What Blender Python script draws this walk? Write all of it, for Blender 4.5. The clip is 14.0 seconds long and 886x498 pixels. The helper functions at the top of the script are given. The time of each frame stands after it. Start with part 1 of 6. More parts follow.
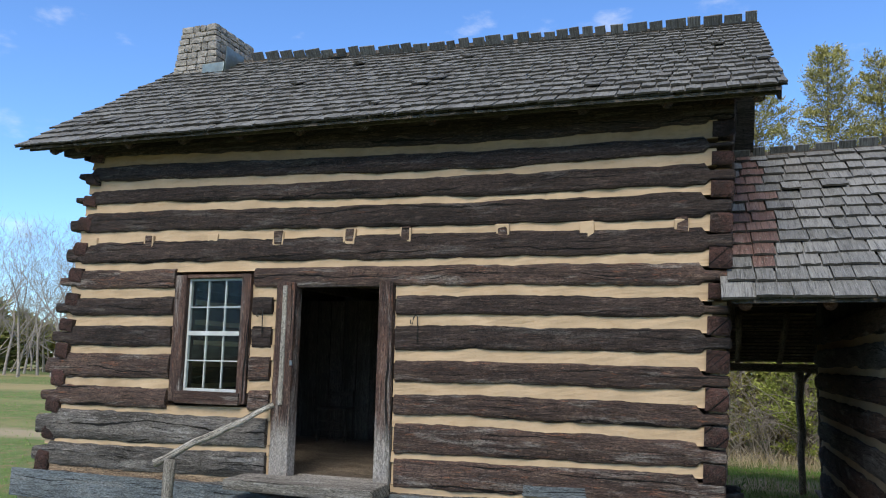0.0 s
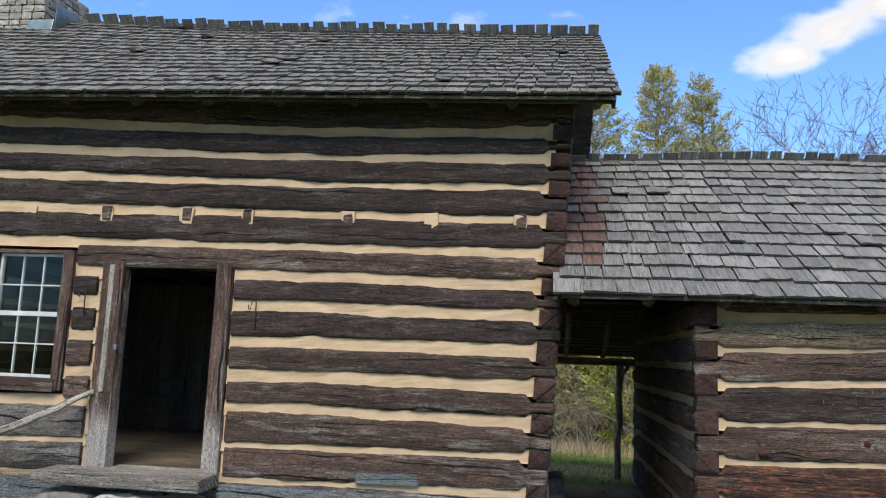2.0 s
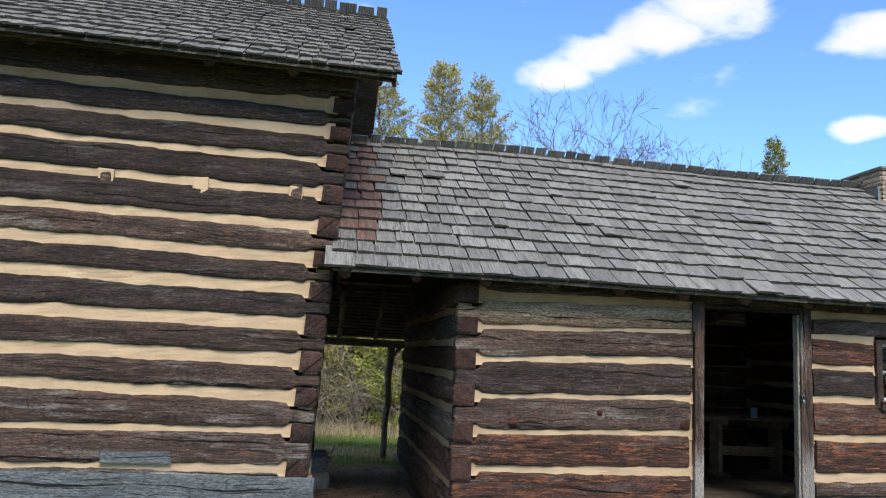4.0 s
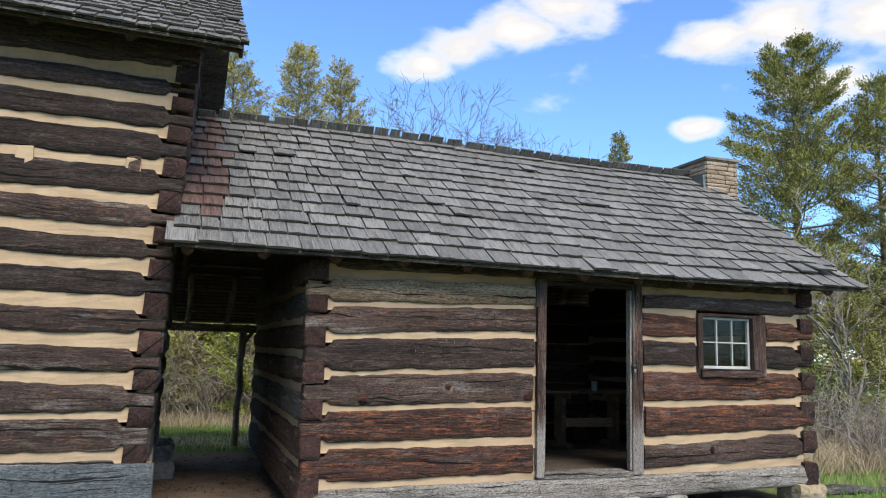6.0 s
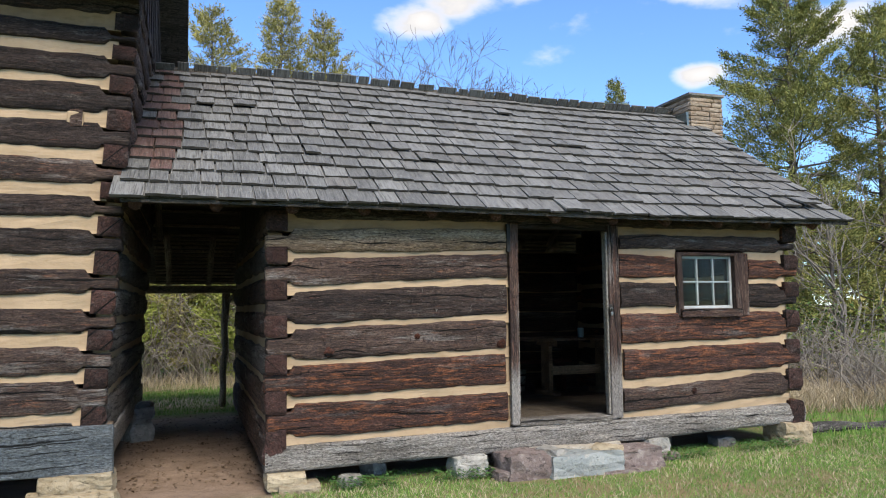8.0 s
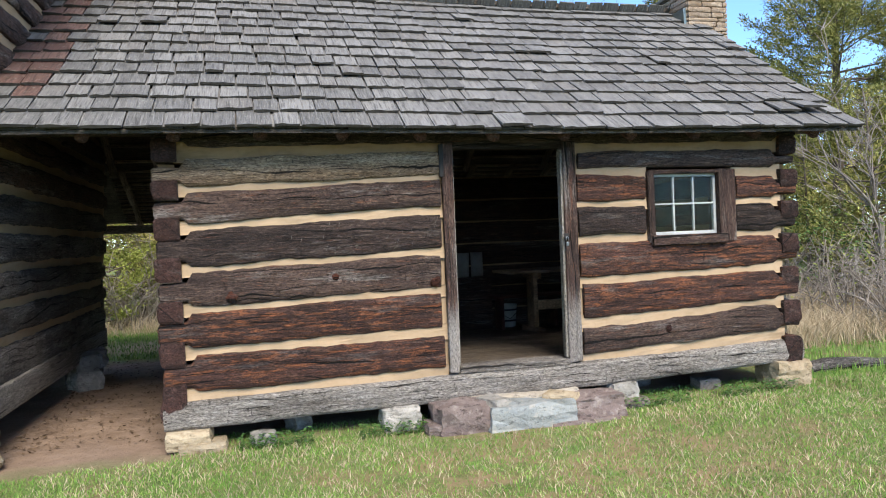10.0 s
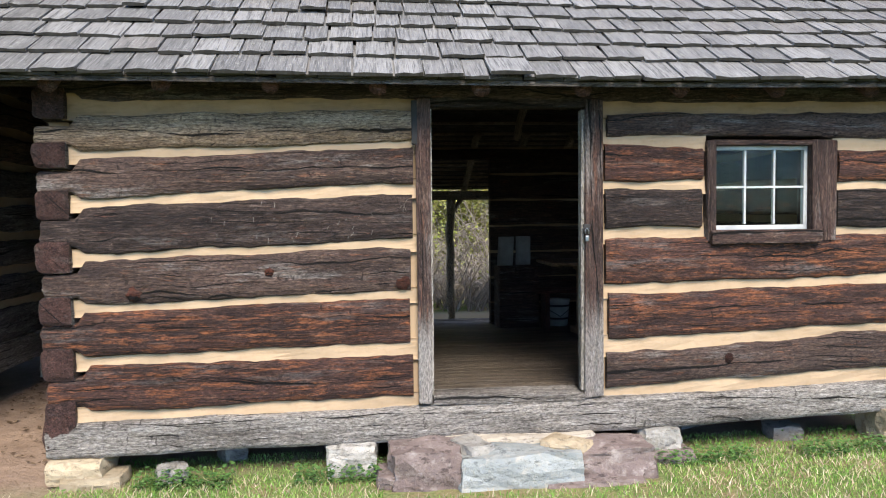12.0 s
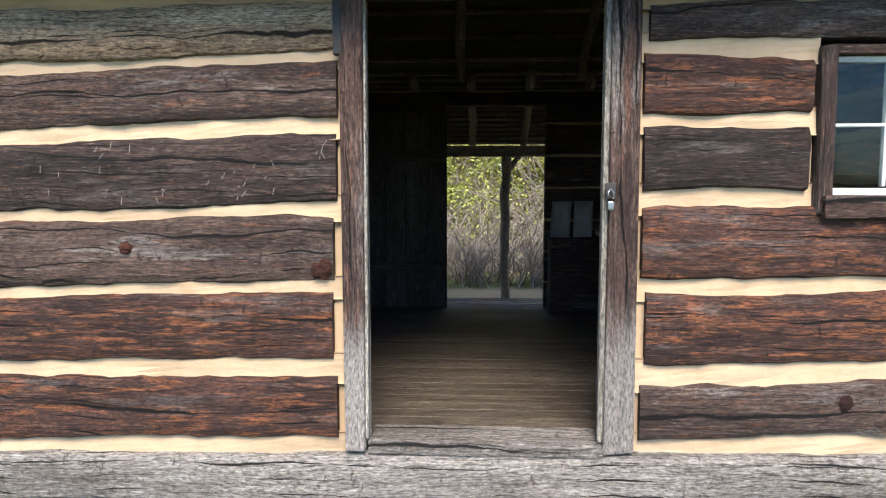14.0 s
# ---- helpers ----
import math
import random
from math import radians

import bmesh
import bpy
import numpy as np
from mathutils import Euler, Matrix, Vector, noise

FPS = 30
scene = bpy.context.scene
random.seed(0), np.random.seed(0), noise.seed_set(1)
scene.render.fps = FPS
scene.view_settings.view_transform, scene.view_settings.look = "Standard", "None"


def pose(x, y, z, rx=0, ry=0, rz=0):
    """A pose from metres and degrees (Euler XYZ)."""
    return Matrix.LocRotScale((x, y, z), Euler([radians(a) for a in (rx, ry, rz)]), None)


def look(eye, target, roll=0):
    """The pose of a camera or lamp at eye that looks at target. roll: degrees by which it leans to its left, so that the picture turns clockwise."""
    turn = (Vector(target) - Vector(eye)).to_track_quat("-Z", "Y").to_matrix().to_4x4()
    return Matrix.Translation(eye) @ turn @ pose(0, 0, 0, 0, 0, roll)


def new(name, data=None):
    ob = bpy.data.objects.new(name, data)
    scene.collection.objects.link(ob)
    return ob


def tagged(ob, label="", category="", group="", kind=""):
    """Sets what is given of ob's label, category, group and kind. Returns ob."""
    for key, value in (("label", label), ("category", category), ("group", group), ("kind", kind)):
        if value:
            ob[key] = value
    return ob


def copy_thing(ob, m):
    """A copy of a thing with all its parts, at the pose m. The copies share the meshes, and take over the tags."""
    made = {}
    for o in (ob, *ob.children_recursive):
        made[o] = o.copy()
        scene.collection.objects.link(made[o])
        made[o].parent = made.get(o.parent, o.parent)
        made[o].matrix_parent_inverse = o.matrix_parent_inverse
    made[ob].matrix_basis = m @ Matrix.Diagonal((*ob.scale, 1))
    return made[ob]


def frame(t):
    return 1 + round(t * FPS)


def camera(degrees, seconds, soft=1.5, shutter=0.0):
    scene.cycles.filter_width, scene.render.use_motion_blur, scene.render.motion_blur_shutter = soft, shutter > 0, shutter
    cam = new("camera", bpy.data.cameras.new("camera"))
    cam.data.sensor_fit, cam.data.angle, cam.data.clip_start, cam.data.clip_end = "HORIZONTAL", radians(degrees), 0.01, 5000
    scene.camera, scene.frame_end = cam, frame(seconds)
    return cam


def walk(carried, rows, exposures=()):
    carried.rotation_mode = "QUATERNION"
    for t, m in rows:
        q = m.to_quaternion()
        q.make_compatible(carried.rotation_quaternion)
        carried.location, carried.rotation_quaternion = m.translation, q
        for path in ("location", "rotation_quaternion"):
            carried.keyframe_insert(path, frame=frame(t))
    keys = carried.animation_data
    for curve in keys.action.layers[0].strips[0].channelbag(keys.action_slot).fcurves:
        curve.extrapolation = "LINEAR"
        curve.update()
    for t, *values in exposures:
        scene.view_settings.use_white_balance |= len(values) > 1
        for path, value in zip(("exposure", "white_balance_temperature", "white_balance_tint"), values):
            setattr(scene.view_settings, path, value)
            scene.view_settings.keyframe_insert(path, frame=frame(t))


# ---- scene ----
cam = camera(61.2, 14.0, soft=1.1)
PATH = [
    (0, (0.012, 0.02, 1.767), (-0.661, 1.88, 2.059), 1.2),
    (0.5, (0.013, 0.023, 1.753), (-0.597, 1.905, 2.045), 1.5),
    (1, (0.019, 0.024, 1.748), (-0.502, 1.934, 2.036), 1.7),
    (1.5, (0.042, 0.031, 1.772), (-0.372, 1.968, 2.049), 1.9),
    (2, (0.038, 0.032, 1.732), (-0.242, 1.992, 2.016), 2.2),
    (2.5, (0.039, 0.031, 1.722), (-0.096, 2.006, 2.002), 2.4),
    (3, (0.072, 0.05, 1.705), (0.08, 2.031, 1.982), 2.7),
    (3.5, (0.106, 0.069, 1.666), (0.257, 2.044, 1.942), 2.9),
    (4, (0.134, 0.075, 1.601), (0.425, 2.034, 1.883), 2.9),
    (4.2, (0.131, 0.083, 1.601), (0.48, 2.032, 1.88), 2.9),
    (6.3, (0.269, 0.047, 1.486), (0.933, 1.915, 1.75), 1.3),
    (6.5, (0.297, 0.05, 1.48), (0.966, 1.917, 1.738), 1.1),
    (7, (0.403, 0.028, 1.448), (1.063, 1.902, 1.682), 0.6),
    (7.5, (0.498, 0.062, 1.412), (1.151, 1.942, 1.617), -0.0),
    (8, (0.652, 0.158, 1.419), (1.291, 2.047, 1.577), -0.6),
    (8.5, (0.888, 0.262, 1.449), (1.512, 2.159, 1.551), -1.1),
    (9, (1.206, 0.358, 1.436), (1.807, 2.265, 1.489), -1.5),
    (9.2, (1.343, 0.418, 1.435), (1.93, 2.33, 1.466), -1.6),
    (11.3, (2.757, 1.414, 1.492), (3.062, 3.389, 1.42), -1.5),
    (11.5, (2.844, 1.599, 1.506), (3.125, 3.577, 1.426), -0.9),
    (12, (3.139, 1.965, 1.524), (3.336, 3.953, 1.425), -0.6),
    (12.5, (3.408, 2.345, 1.519), (3.516, 4.339, 1.401), -0.0),
    (13, (3.61, 2.73, 1.488), (3.642, 4.725, 1.351), 0.6),
    (13.5, (3.799, 3.135, 1.46), (3.762, 5.128, 1.302), 0.7),
    (14, (3.966, 3.549, 1.467), (3.871, 5.537, 1.272), 0.0),
]
walk(cam, [(t, look(eye, target, roll)) for t, eye, target, roll in PATH],
     exposures=[(0, 0.64, 6500, 10), (2.5, 0.92, 6700, 11), (4, 0.97, 6700, 11), (7.5, 0.8, 6700, 11), (9, 1.02, 6800, 12), (11.5, 1.36, 6800, 14), (13.5, 1.74, 6800, 15), (14, 1.78, 6800, 15)])

# ---- light ----
SUN_EL, SUN_AZ = 44.0, 176.0   # degrees above the horizon, clockwise from +y
world = bpy.data.worlds.new("sky")
scene.world = world
world.use_nodes = True


def build_sky():
    nt = world.node_tree
    nt.nodes.clear()
    n = nt.nodes.new

    def math_node(op, a, b=None, clamp=False):
        m = n("ShaderNodeMath")
        m.operation, m.use_clamp = op, clamp
        for i, v in enumerate((a, b)):
            if v is None:
                continue
            if isinstance(v, (int, float)):
                m.inputs[i].default_value = v
            else:
                nt.links.new(v, m.inputs[i])
        return m.outputs[0]

    out, bg, sky, tc = n("ShaderNodeOutputWorld"), n("ShaderNodeBackground"), n("ShaderNodeTexSky"), n("ShaderNodeTexCoord")
    sky.sky_type, sky.sun_disc = "NISHITA", False
    sky.sun_elevation, sky.sun_rotation = radians(SUN_EL), radians(SUN_AZ)
    sky.air_density, sky.dust_density, sky.ozone_density = 1.0, 0.1, 3.5
    # cumulus: soft heaps about a few bearings, some unseen and added as fill light, broken up by noise
    noise_big, noise_small = n("ShaderNodeTexNoise"), n("ShaderNodeTexNoise")
    stretch = n("ShaderNodeMapping")
    stretch.inputs["Scale"].default_value = (1.0, 1.0, 2.2)
    nt.links.new(tc.outputs["Generated"], stretch.inputs["Vector"])
    for node, s, d in ((noise_big, 8.0, 9), (noise_small, 2.2, 4)):
        node.inputs["Scale"].default_value, node.inputs["Detail"].default_value, node.inputs["Roughness"].default_value = s, d, 0.55
        nt.links.new(stretch.outputs[0], node.inputs["Vector"])
    heap = None
    for bearing, el, size in CLOUDS:
        a, e = radians(bearing), radians(el)
        dist = n("ShaderNodeVectorMath")
        dist.operation = "DISTANCE"
        nt.links.new(stretch.outputs[0], dist.inputs[0])
        dist.inputs[1].default_value = (math.sin(a) * math.cos(e), math.cos(a) * math.cos(e), 2.2 * math.sin(e))
        lobe = math_node("SUBTRACT", 1.0, math_node("DIVIDE", dist.outputs["Value"], size), True)
        heap = lobe if heap is None else math_node("MAXIMUM", heap, lobe)
    raw = math_node("ADD", math_node("MULTIPLY", heap, 0.75), math_node("MULTIPLY", math_node("SUBTRACT", noise_big.outputs[0], 0.5), 1.35))
    cover = n("ShaderNodeMapRange")
    cover.interpolation_type = "SMOOTHSTEP"
    cover.inputs["From Min"].default_value, cover.inputs["From Max"].default_value = 0.14, 0.56
    nt.links.new(raw, cover.inputs["Value"])
    wisps = n("ShaderNodeMapRange")
    wisps.inputs["From Min"].default_value, wisps.inputs["From Max"].default_value, wisps.inputs["To Max"].default_value = 0.66, 0.9, 0.2
    nt.links.new(noise_small.outputs[0], wisps.inputs["Value"])
    both = math_node("MAXIMUM", cover.outputs[0], wisps.outputs[0])
    shade = n("ShaderNodeValToRGB")
    stops = shade.color_ramp.elements
    stops.new(0.5)
    for stop, (at, light) in zip(stops, ((0.2, 0.62), (0.5, 0.4), (0.85, 0.5))):
        stop.position, stop.color = at, (light, light, light, 1)
    nt.links.new(raw, shade.inputs[0])
    white = n("ShaderNodeVectorMath")
    white.operation = "SCALE"
    white.inputs[0].default_value = CLOUD_LIGHT
    nt.links.new(shade.outputs[0], white.inputs["Scale"])
    mix = n("ShaderNodeMix")
    mix.data_type = "RGBA"
    nt.links.new(both, mix.inputs["Factor"])
    tint = n("ShaderNodeVectorMath")
    tint.operation = "MULTIPLY"
    tint.inputs[1].default_value = (0.62, 0.81, 1.04)
    nt.links.new(sky.outputs[0], tint.inputs[0])
    nt.links.new(tint.outputs[0], mix.inputs["A"])
    nt.links.new(white.outputs[0], mix.inputs["B"])
    nt.links.new(mix.outputs["Result"], bg.inputs["Color"])
    bg.inputs["Strength"].default_value = SKY
    nt.links.new(bg.outputs[0], out.inputs["Surface"])


SKY, CLOUD_LIGHT = 0.15, (8.4, 8.4, 8.5)
# From bearing 75 on: unseen clouds added as white fill; the last three light the rear.
CLOUDS = ((17.5, 21.5, 0.075), (20.5, 22.5, 0.1), (24.5, 24, 0.105), (29, 25.5, 0.105), (34, 27, 0.1), (40, 22.5, 0.08), (44.5, 23, 0.115), (50, 22.5, 0.15), (38.5, 16.5, 0.05), (47, 18.5, 0.09), (75, 28, 0.5), (105, 35, 0.8), (140, 40, 0.9), (180, 45, 0.95), (220, 40, 0.9), (258, 32, 0.75), (355, 62, 0.5), (300, 52, 0.6), (50, 60, 0.5))
build_sky()
sun = new("sun", bpy.data.lights.new("sun", "SUN"))
sun.data.energy, sun.data.angle, sun.data.color = 2.9, radians(28), (1.0, 0.94, 0.84)
sun.matrix_basis = look((0, 0, 30), (-math.sin(radians(SUN_AZ)) * math.cos(radians(SUN_EL)), -math.cos(radians(SUN_AZ)) * math.cos(radians(SUN_EL)), 30 - math.sin(radians(SUN_EL))))


# ---- materials ----
class Nodes:
    """Short hand for a node material."""

    def __init__(self, name, rough=0.8, metal=0.0, spec=0.3):
        self.m = bpy.data.materials.new(name)
        self.m.use_nodes = True
        self.t = self.m.node_tree
        self.b = self.t.nodes["Principled BSDF"]
        self.b.inputs["Roughness"].default_value, self.b.inputs["Metallic"].default_value = rough, metal
        self.b.inputs["Specular IOR Level"].default_value = spec
        tc, info = self.n("ShaderNodeTexCoord"), self.n("ShaderNodeObjectInfo")
        self.rand = info.outputs["Random"]
        off = self.n("ShaderNodeVectorMath")
        off.operation = "MULTIPLY_ADD"
        comb = self.n("ShaderNodeCombineXYZ")
        for i in range(3):
            self.t.links.new(self.rand, comb.inputs[i])
        self.t.links.new(comb.outputs[0], off.inputs[0])
        off.inputs[1].default_value = (37.0, 19.0, 53.0)
        self.t.links.new(tc.outputs["Object"], off.inputs[2])
        self.co, self.plain = off.outputs[0], tc.outputs["Object"]
        self.bump = None

    def n(self, kind):
        return self.t.nodes.new(kind)

    def noise(self, scale, detail=4, rough=0.55, plain=False, distort=0.0):
        mp, tx = self.n("ShaderNodeMapping"), self.n("ShaderNodeTexNoise")
        mp.inputs["Scale"].default_value = (scale,) * 3 if isinstance(scale, (int, float)) else scale
        self.t.links.new(self.plain if plain else self.co, mp.inputs["Vector"])
        self.t.links.new(mp.outputs[0], tx.inputs["Vector"])
        tx.inputs["Scale"].default_value, tx.inputs["Detail"].default_value = 1.0, detail
        tx.inputs["Roughness"].default_value, tx.inputs["Distortion"].default_value = rough, distort
        return tx.outputs[0]

    def ramp(self, value, *stops):
        r = self.n("ShaderNodeValToRGB")
        while len(r.color_ramp.elements) < len(stops):
            r.color_ramp.elements.new(0.5)
        for e, (p, c) in zip(r.color_ramp.elements, stops):
            e.position = p
            e.color = (c, c, c, 1) if isinstance(c, (int, float)) else (*c, 1)
        self.t.links.new(value, r.inputs[0])
        return r.outputs[0]

    def mix(self, fac, a, b, kind="MIX"):
        m = self.n("ShaderNodeMix")
        m.data_type, m.blend_type = "RGBA", kind
        for key, v in (("Factor", fac), ("A", a), ("B", b)):
            s = next(i for i in m.inputs if i.name == key and (i.type == "RGBA" or key == "Factor" and i.type == "VALUE"))
            if isinstance(v, (int, float)):
                s.default_value = v if key == "Factor" else (v, v, v, 1)
            elif isinstance(v, tuple):
                s.default_value = (*v, 1)
            else:
                self.t.links.new(v, s)
        return next(o for o in m.outputs if o.type == "RGBA")

    def relief(self, value, height, strength=1.0):
        b = self.n("ShaderNodeBump")
        b.inputs["Distance"].default_value, b.inputs["Strength"].default_value = height, strength
        self.t.links.new(value, b.inputs["Height"])
        if self.bump:
            self.t.links.new(self.bump, b.inputs["Normal"])
        self.bump = b.outputs[0]

    def done(self, colour, rough=None):
        if isinstance(colour, tuple):
            self.b.inputs["Base Color"].default_value = (*colour, 1)
        else:
            self.t.links.new(colour, self.b.inputs["Base Color"])
        if rough is not None:
            self.t.links.new(rough, self.b.inputs["Roughness"])
        if self.bump:
            self.t.links.new(self.bump, self.b.inputs["Normal"])
        return self.m


def wood(name, dark, mid, worn, grey=0.35, grain=1.0, rough=0.8, checks=True, heart=None, heart_share=0.5, silver=(0.24, 0.225, 0.205), foot=0.0):
    """Weathered wood, its grain along the object's x: stain, worn, silvered and bare heart patches, checks."""
    k = Nodes(name, rough)
    soft = 0.6 if checks else 1.0
    patch = k.noise((0.9, 3.0, 5.0), 5, 0.6)
    streak = k.noise((3.2 * grain, 34 * grain, 52 * grain), 9, 0.78, distort=0.15)
    lines = k.noise((7 * grain, 110 * grain, 160 * grain), 6, 0.75)
    bloom = k.noise((4.0, 16.0, 26.0), 9, 0.8)
    ticks = k.noise((26.0, 6.0, 9.0), 5, 0.7)
    black = tuple(c * 0.28 for c in dark)
    col = k.mix(k.ramp(patch, (0.4, 0.0), (0.6, 1.0)), dark, mid)
    col = k.mix(k.ramp(bloom, (0.53, 0.0), (0.63, 0.7 * soft)), col, worn)
    col = k.mix(k.ramp(streak, (0.56, 0.0), (0.66, 0.6 * soft)), col, worn)
    if heart:
        bare = k.noise((4.5, 24.0, 36.0), 10, 0.78, distort=0.3)
        lo = 0.66 - 0.24 * heart_share
        col = k.mix(k.ramp(bare, (lo, 0.0), (lo + 0.09, 0.75)), col, heart)
    col = k.mix(k.ramp(k.noise((1.3, 6.0, 10.0), 9, 0.74), (0.54, 0.0), (0.64, grey)), col, silver)
    col = k.mix(k.ramp(streak, (0.38, 0.8 * soft), (0.46, 0.0)), col, black)
    col = k.mix(k.ramp(lines, (0.57, 0.0), (0.66, 0.6)), col, tuple(min(0.6, c * 1.25) for c in worn))
    col = k.mix(k.ramp(lines, (0.39, 0.85), (0.45, 0.0)), col, black)
    col = k.mix(k.ramp(ticks, (0.34, 0.7), (0.37, 0.0)), col, black)
    if checks:
        sep = k.n("ShaderNodeSeparateXYZ")
        k.t.links.new(k.plain, sep.inputs[0])

        def calc(op, x, y):
            m = k.n("ShaderNodeMath")
            m.operation = op
            for i, v in enumerate((x, y)):
                if isinstance(v, (int, float)):
                    m.inputs[i].default_value = v
                else:
                    k.t.links.new(v, m.inputs[i])
            return m.outputs[0]

        height = calc("ADD", calc("ADD", sep.outputs["Z"], sep.outputs["Y"]), calc("MULTIPLY", k.noise((0.8, 0.1, 0.1), 2, 0.5), 0.22))
        height = calc("ADD", height, calc("MULTIPLY", k.noise((9.0, 0.5, 0.5), 4, 0.6), 0.022))
        for gap, along, least, wide in ((0.19, 1.6, 0.43, 0.3), (0.062, 2.3, 0.5, 0.55)):
            row = calc("FRACT", calc("ADD", calc("DIVIDE", height, gap), k.rand), 0.0)
            away = calc("ABSOLUTE", calc("SUBTRACT", row, 0.5), 0.0)
            width = calc("MULTIPLY", calc("SUBTRACT", k.noise((along, 0.2, 0.19 / gap), 3, 0.6), least), wide)
            crack = k.ramp(calc("DIVIDE", away, calc("MAXIMUM", width, 0.0005)), (0.55, 0.0), (1.0, 1.0))
            col = k.mix(crack, tuple(c * 0.3 for c in black), col)
            k.relief(crack, 0.02 if gap > 0.1 else 0.01, 0.9)
    if foot:
        along = k.n("ShaderNodeSeparateXYZ")
        k.t.links.new(k.plain, along.inputs[0])
        rise = k.n("ShaderNodeMath")
        rise.operation = "MULTIPLY_ADD"
        k.t.links.new(k.noise((2.0, 22.0, 30.0), 7, 0.75), rise.inputs[0])
        rise.inputs[1].default_value = -0.75
        k.t.links.new(along.outputs["X"], rise.inputs[2])
        col = k.mix(k.ramp(rise.outputs[0], (0.0, foot), (0.25, 0.0)), col, silver)
    fine = k.noise((38.0, 90.0, 130.0), 5, 0.75)
    col = k.mix(1.0, col, k.ramp(fine, (0.34, 0.3), (0.66, 2.0)), "MULTIPLY")
    k.relief(fine, 0.004, 0.8)
    tone = k.ramp(k.rand, (0.0, 0.72), (1.0, 1.14))
    col = k.mix(1.0, col, tone, "MULTIPLY")
    k.relief(bloom, 0.014, 0.8)
    k.relief(streak, 0.019, 1.0)
    k.relief(lines, 0.009, 1.0)
    return k.done(col)


LOG_DARK = wood("dark hewn log", (0.017, 0.0115, 0.0105), (0.037, 0.025, 0.0215), (0.135, 0.097, 0.079), 0.45, heart=(0.125, 0.054, 0.034), heart_share=0.34, silver=(0.14, 0.132, 0.125))
LOG_RED = wood("red brown hewn log", (0.027, 0.0145, 0.0125), (0.066, 0.032, 0.026), (0.19, 0.1, 0.066), 0.5, heart=(0.27, 0.097, 0.04), heart_share=0.66, silver=(0.15, 0.138, 0.13))
LOG_BROWN = wood("brown hewn log", (0.034, 0.022, 0.019), (0.078, 0.051, 0.042), (0.19, 0.135, 0.1), 0.7, heart=(0.2, 0.08, 0.04), heart_share=0.42, silver=(0.22, 0.205, 0.19))
LOG_GREY = wood("tan weathered log", (0.15, 0.1, 0.062), (0.3, 0.215, 0.14), (0.46, 0.355, 0.24), 0.45, heart=(0.17, 0.1, 0.058), heart_share=0.4, silver=(0.45, 0.37, 0.28))
LOG_SILVER = wood("silver grey hewn log", (0.045, 0.041, 0.038), (0.12, 0.11, 0.102), (0.25, 0.235, 0.22), 0.6, heart=(0.1, 0.058, 0.042), heart_share=0.35, silver=(0.29, 0.28, 0.265))
LOG_END = wood("dark end grain", (0.02, 0.011, 0.0095), (0.05, 0.024, 0.02), (0.11, 0.062, 0.05), 0.3, 0.5, 0.9, heart=(0.1, 0.038, 0.026), heart_share=0.4, silver=(0.13, 0.118, 0.11))
SILL_GREY = wood("silvered sill timber", (0.12, 0.108, 0.096), (0.25, 0.232, 0.21), (0.43, 0.41, 0.375), 0.6, heart=(0.2, 0.12, 0.075), heart_share=0.22, silver=(0.4, 0.385, 0.36))
POST_WOOD = wood("door post timber", (0.036, 0.022, 0.019), (0.08, 0.045, 0.036), (0.21, 0.15, 0.115), 0.6, heart=(0.18, 0.078, 0.046), heart_share=0.38, silver=(0.29, 0.275, 0.26))
DOOR_POST = wood("door post bare at the foot", (0.036, 0.022, 0.019), (0.085, 0.048, 0.038), (0.22, 0.155, 0.12), 0.5, heart=(0.2, 0.085, 0.05), heart_share=0.42, silver=(0.31, 0.295, 0.275), foot=0.7)
RAIL_WOOD = wood("peeled silver pole", (0.2, 0.185, 0.16), (0.32, 0.3, 0.265), (0.42, 0.4, 0.36), 0.4, rough=0.7)
PLANK = wood("worn floor plank", (0.075, 0.06, 0.045), (0.13, 0.105, 0.08), (0.2, 0.165, 0.125), 0.2, rough=0.55, checks=False)
OLD_BOARD = wood("old inside board", (0.055, 0.046, 0.038), (0.105, 0.088, 0.073), (0.17, 0.145, 0.12), 0.15, checks=False)
POLE = wood("roof pole", (0.19, 0.15, 0.11), (0.32, 0.26, 0.19), (0.45, 0.37, 0.28), 0.3, checks=False)
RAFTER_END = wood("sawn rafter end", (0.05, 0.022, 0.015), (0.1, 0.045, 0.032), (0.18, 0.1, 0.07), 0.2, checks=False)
TABLE_WOOD = wood("table board", (0.22, 0.135, 0.08), (0.36, 0.235, 0.14), (0.48, 0.34, 0.22), 0.1, rough=0.5, checks=False)
RED_PAINT = wood("worn red painted board", (0.05, 0.018, 0.014), (0.09, 0.03, 0.022), (0.13, 0.06, 0.042), 0.1, checks=False)
BLUE_BOARD = wood("slate painted board", (0.085, 0.1, 0.112), (0.13, 0.15, 0.165), (0.2, 0.225, 0.235), 0.3)


